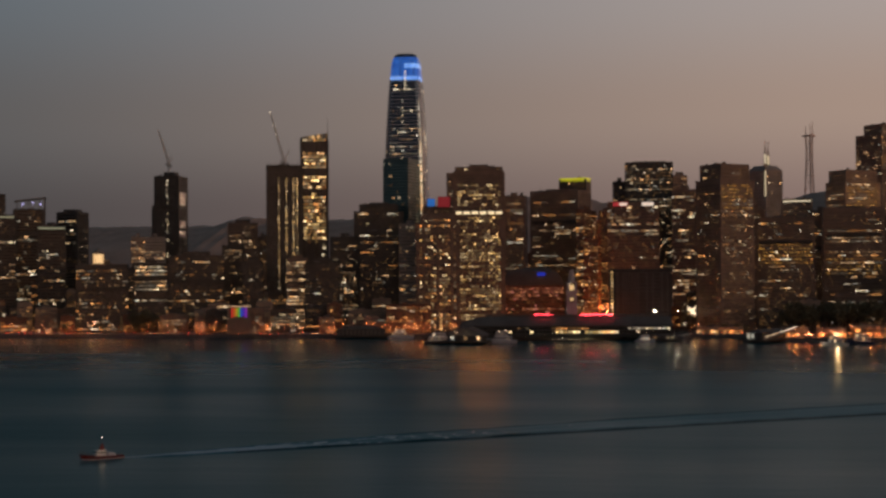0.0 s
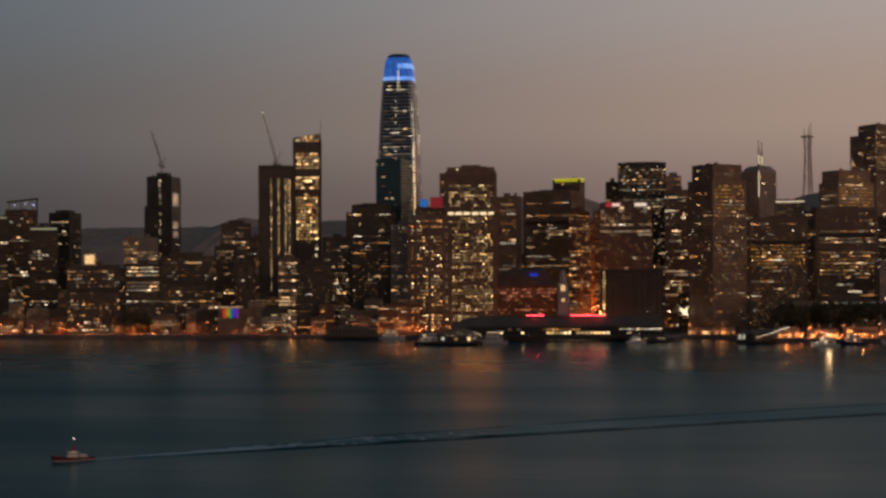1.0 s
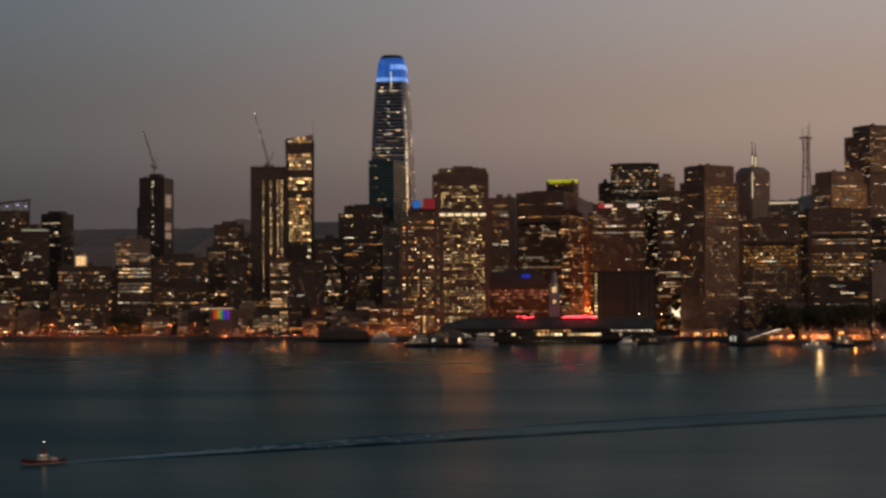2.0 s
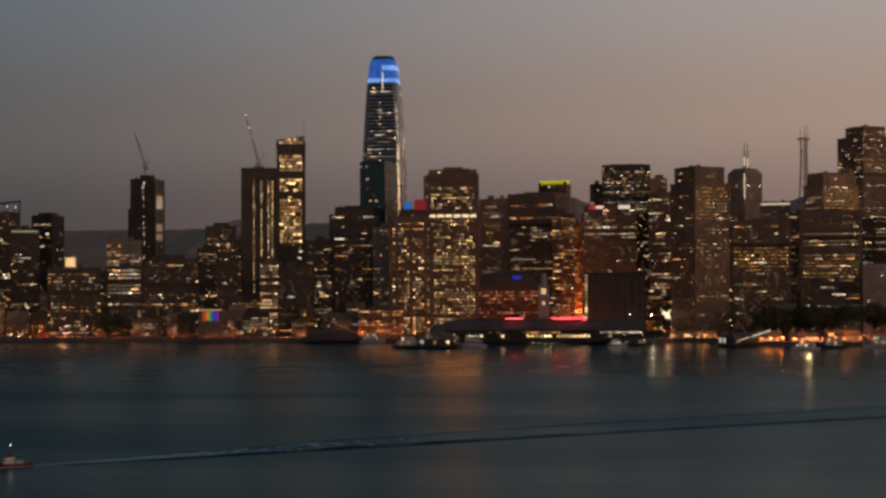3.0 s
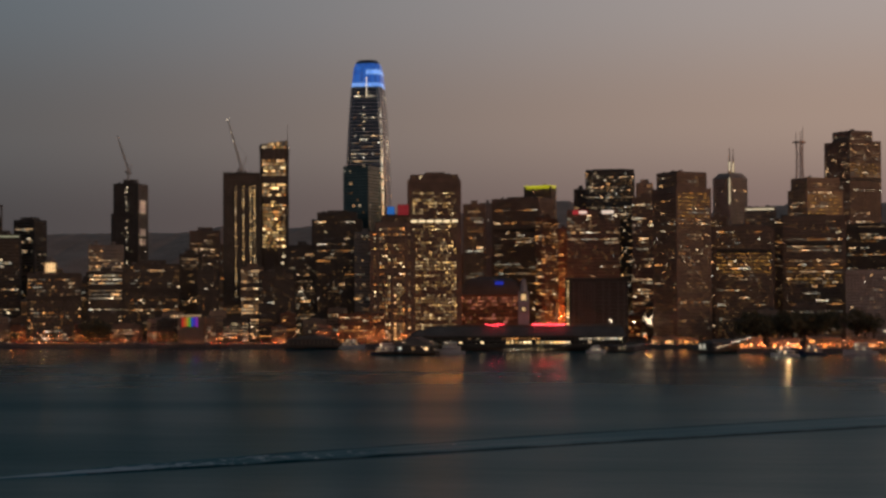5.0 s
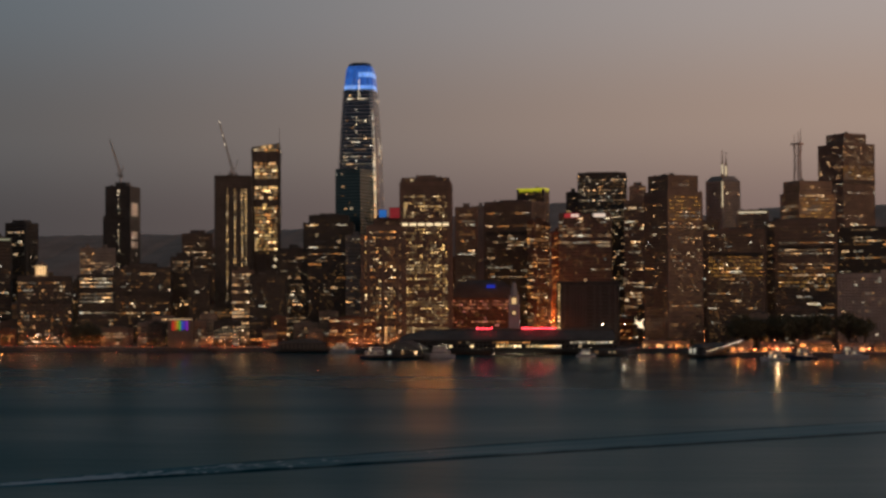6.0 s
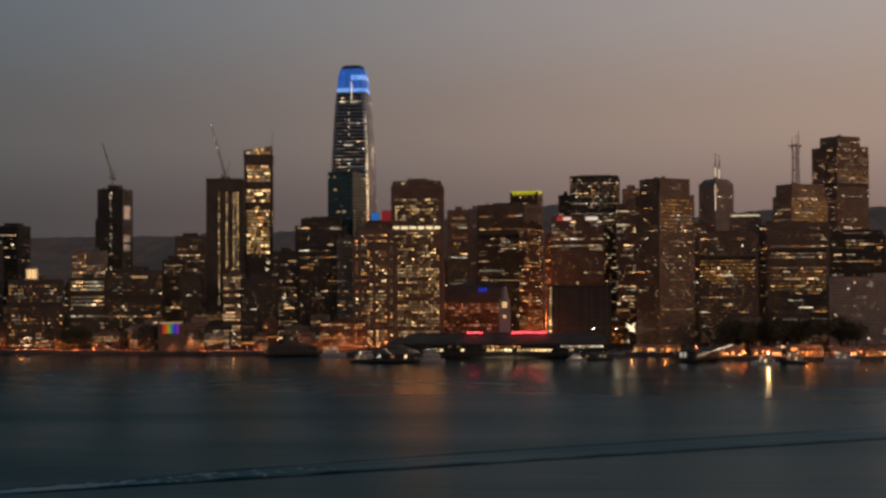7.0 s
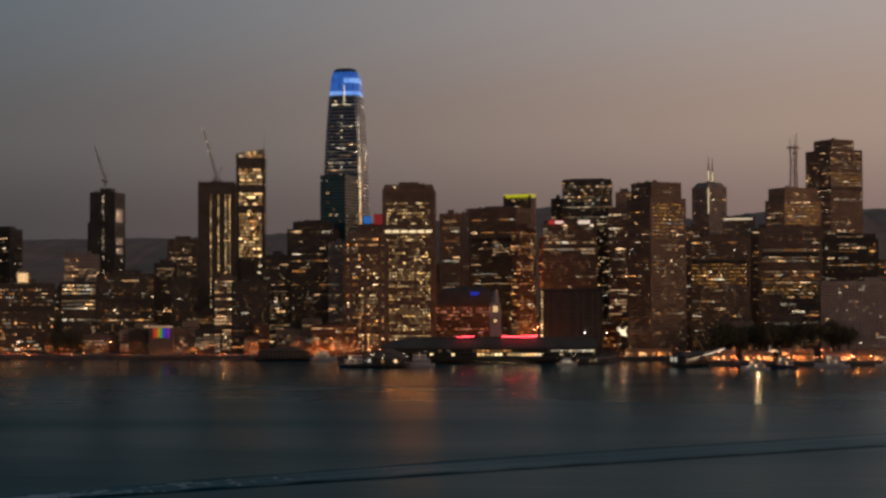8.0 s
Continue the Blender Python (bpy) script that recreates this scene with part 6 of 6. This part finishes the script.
def patrol_boat(x, y, heading):
    """Small work boat under way: sheered hull with a pale boot stripe, wheelhouse, aft locker, maroon mast house."""
    ob = thing("patrol_boat", pose(x, y, 0, 0, 0, heading), "small dark red patrol boat with white wheelhouse under way", "boat")
    n, L_, beam = 14, 15.4, 3.7
    stem = []
    for i in range(n + 1):
        t = i / n
        wide = beam / 2 * (.86 + .14 * min(1, t * 4)) * (1 if t < .5 else max(.03, 1 - ((t - .5) / .5) ** 2.2))
        stem.append((-L_ / 2 + L_ * t, wide, 1.05 + .12 * (1 - t) ** 2 + 1.15 * t ** 2.6, .06 * L_ * t ** 3))
    ring = lambda px, w, z0, z1, w0, rake0, rake1: [(px + rake0, -w * w0, z0), (px + rake1, -w, z1), (px + rake1, w, z1), (px + rake0, w * w0, z0)]
    h = Solid()
    h.loft([ring(px, w, .42, top, .88, -r * .5, r * .4) for px, w, top, r in stem], RED_HULL)
    hull = h.link("hull", ob)
    b = Solid()
    b.loft([ring(px, w * .885, -.6, .42, .7, -r, -r * .5) for px, w, top, r in stem], WHITE_HULL)
    b.link("boot_stripe", hull, "pale stripe along the waterline")
    f = Solid()
    for (p0, w0, t0, r0), (p1, w1, t1, r1) in zip(stem, stem[1:]):
        for sy in (-1, 1):
            f.beam((p0 + r0 * .4, sy * (w0 + .03), t0), (p1 + r1 * .4, sy * (w1 + .03), t1), .09, TYRE)
    f.link("rubbing_rail", hull, "black rubbing rail round the deck edge")
    d = Solid()
    d.box(-L_ * .46, L_ * .3, -beam * .38, beam * .38, 1.0, 1.13, STEEL)
    d.link("deck", ob)
    w = Solid()
    w.hull([(-1.5, -1.15, 1.1), (2.5, -1.15, 1.1), (2.5, 1.15, 1.1), (-1.5, 1.15, 1.1)], [(-1.4, -1.0, 3.15), (1.9, -1.0, 3.15), (1.9, 1.0, 3.15), (-1.4, 1.0, 3.15)], WHITE_HULL)
    house = w.link("wheelhouse", ob, "white wheelhouse")
    r = Solid()
    r.box(-1.7, 2.2, -1.2, 1.2, 3.15, 3.32, WHITE_HULL)
    r.link("roof", house)
    for sy in (-1, 1):
        for j in range(3):
            q = Solid()
            x0 = -1.1 + j * 1.0
            y0, y1 = sy * (1.15 - .15 * .52 + .02), sy * (1.15 - .15 * .88 + .02)
            q.quad((x0, y0, 2.17), (x0 + .72, y0, 2.17), (x0 + .72, y1, 2.9), (x0, y1, 2.9), BLACK_GLASS)
            q.link("window", house, "dark wheelhouse window")
    q = Solid()
    q.quad((2.24, -.85, 2.2), (2.24, .85, 2.2), (2.0, .8, 2.95), (2.0, -.8, 2.95), BLACK_GLASS)
    q.link("windscreen", house, "dark sloping windscreen")
    a = Solid()
    a.hull([(-4.9, -1.1, 1.1), (-2.1, -1.1, 1.1), (-2.1, 1.1, 1.1), (-4.9, 1.1, 1.1)], [(-4.5, -.95, 2.05), (-2.2, -.95, 2.3), (-2.2, .95, 2.3), (-4.5, .95, 2.05)], WHITE_HULL)
    a.link("aft_locker", ob, "white aft deck locker")
    m = Solid()
    m.loft([[(c - k, -k * .8, z), (c + k, -k * .8, z), (c + k, k * .8, z), (c - k, k * .8, z)] for z, c, k in ((3.32, .1, .95), (4.0, 0, .7), (4.8, -.1, .5), (5.6, -.2, .24))], RED_HULL)
    m.beam((-.2, 0, 5.6), (-.2, 0, 7.6), .07, STEEL, 6, .04)
    m.beam((-.2, -.8, 6.3), (-.2, .8, 6.3), .05, STEEL)
    m.box(-.15, .75, -.5, .5, 4.85, 4.97, STEEL)
    m.link("mast_house", ob, "maroon tapering mast house")
    g = Solid()
    g.ball(-.2, 0, 7.7, .15, glow("masthead_light", [(1, .8, .65)], 5, 6), 6, 4)
    g.link("masthead_light", ob, "small pale masthead light")
    g = Solid()
    g.ball(.3, 1.6, 3.25, .04, WHITE_LAMP, 6, 4)
    g.beam((.3, 1.1, 3.24), (.3, 1.6, 3.27), .03, STEEL)
    g.link("deck_lamp", ob, "white deck floodlight beside the cabin")
    for sy in (-1, 1):
        k = Solid()
        for (p0, w0, t0, r0), (p1, w1, t1, r1) in zip(stem[6:], stem[7:]):
            a0, a1 = Vector((p0 + r0 * .4, sy * w0 * .95, t0)), Vector((p1 + r1 * .4, sy * w1 * .95, t1))
            k.beam(a0, a0 + Vector((0, 0, .8)), .035, STEEL)
            k.beam(a0 + Vector((0, 0, .8)), a1 + Vector((0, 0, .8)), .035, STEEL)
        k.link("rail", ob)


def boats():
    patrol_boat(-155.8, 489.0, 213)
    boat("ferry_boat", "white moored ferry with lit cabin windows", -138, 1380, 4, 26, 7, WHITE_HULL, WHITE_HULL, 2, .8)
    boat("ferry_boat", "dark moored ferry with a few lights", -92, 1276, 8, 30, 8, BLUE_HULL, WHITE_HULL, 2, .35)
    boat("ferry_boat", "white ferry moored at the pier end", -36, 1284, 176, 28, 8, WHITE_HULL, WHITE_HULL, 2, .45)
    boat("motor_yacht", "white motor yacht at a float with cabin lights", 96, 1300, 5, 18, 5, WHITE_HULL, WHITE_HULL, 2, .6)
    boat("motor_yacht", "white motor yacht with a very bright masthead lamp", 252.8, 1230, 168, 24, 6.5, WHITE_HULL, WHITE_HULL, 2, .7, 1.8, .3)
    boat("fishing_boat", "dark blue boat with white deckhouse at the quay", 281, 1258, 172, 24, 7, BLUE_HULL, WHITE_HULL, 2, .4)
    boat("excursion_boat", "white excursion boat moored at the quay", 324, 1268, 174, 30, 8, WHITE_HULL, WHITE_HULL, 2, .5)
    boat("motor_yacht", "white motor yacht moored at the quay", 372, 1270, 176, 22, 6, WHITE_HULL, WHITE_HULL, 2, .5)


boats()


def wake():
    """The boat's wake: two long raised ridges that spread and settle, with broken foam close astern."""
    rng = random.Random(31)
    ux, uy = .864, .503
    v, f, mats = [], [], []
    S, V = 300, 56
    for i in range(S + 1):
        s = .5 + 525 * (i / S) ** 1.25
        half = 2.4 + 24 * (1 - math.exp(-s / 135))
        fade = math.exp(-s / 800)
        bend = 5 * math.sin(s / 120)
        for j in range(V + 1):
            q = -1 + 2 * j / V
            c = q * half
            r1 = math.exp(-((q + .72) / .12) ** 2) + .55 * math.exp(-((q + .38) / .10) ** 2)
            r2 = .75 * math.exp(-((q - .70) / .11) ** 2) + .4 * math.exp(-((q - .3) / .12) ** 2)
            z = 1.0 * fade * (1 - math.exp(-s / 45)) * (r1 + r2) * (.75 + .5 * noise.noise((s / 14, q * 2, 0)))
            z += .10 * noise.noise((s / 3.5, c / 2.5, 1)) * (1 - q * q) * math.exp(-s / 160)
            x, y = -149.5 + ux * s - uy * (c + bend), 492.7 + uy * s + ux * (c + bend)
            v.append((x, y, (.03 + max(0, z)) if 0 < j < V else -.02))
    k = V + 1
    for i in range(S):
        for j in range(V):
            f.append((i * k + j, (i + 1) * k + j, (i + 1) * k + j + 1, i * k + j + 1))
            s = .5 + 525 * (i / S) ** 1.25
            side = -1 + 2 * (j + .5) / V
            q = abs(side)
            n = noise.noise((s / 5, q * 6, 7)) + noise.noise((s / 1.6, q * 17, 9)) * .5
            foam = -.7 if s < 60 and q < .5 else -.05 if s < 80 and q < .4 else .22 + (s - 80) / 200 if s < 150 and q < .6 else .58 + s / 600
            # slot 2 paints the ridges' shade in bands, slot 0 the pale sheen
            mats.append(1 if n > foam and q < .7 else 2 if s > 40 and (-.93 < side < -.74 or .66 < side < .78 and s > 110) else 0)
    me = bpy.data.meshes.new("wake")
    me.from_pydata(v, [], f)
    me.materials.append(CHURNED_SHEEN)
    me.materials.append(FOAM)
    me.materials.append(SWELL_SHADE)
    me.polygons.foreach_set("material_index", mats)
    me.polygons.foreach_set("use_smooth", [True] * len(f))
    me.update()
    tagged(new("wake", me), "long spreading wake with foam behind the boat", "wake", kind="stuff")


wake()
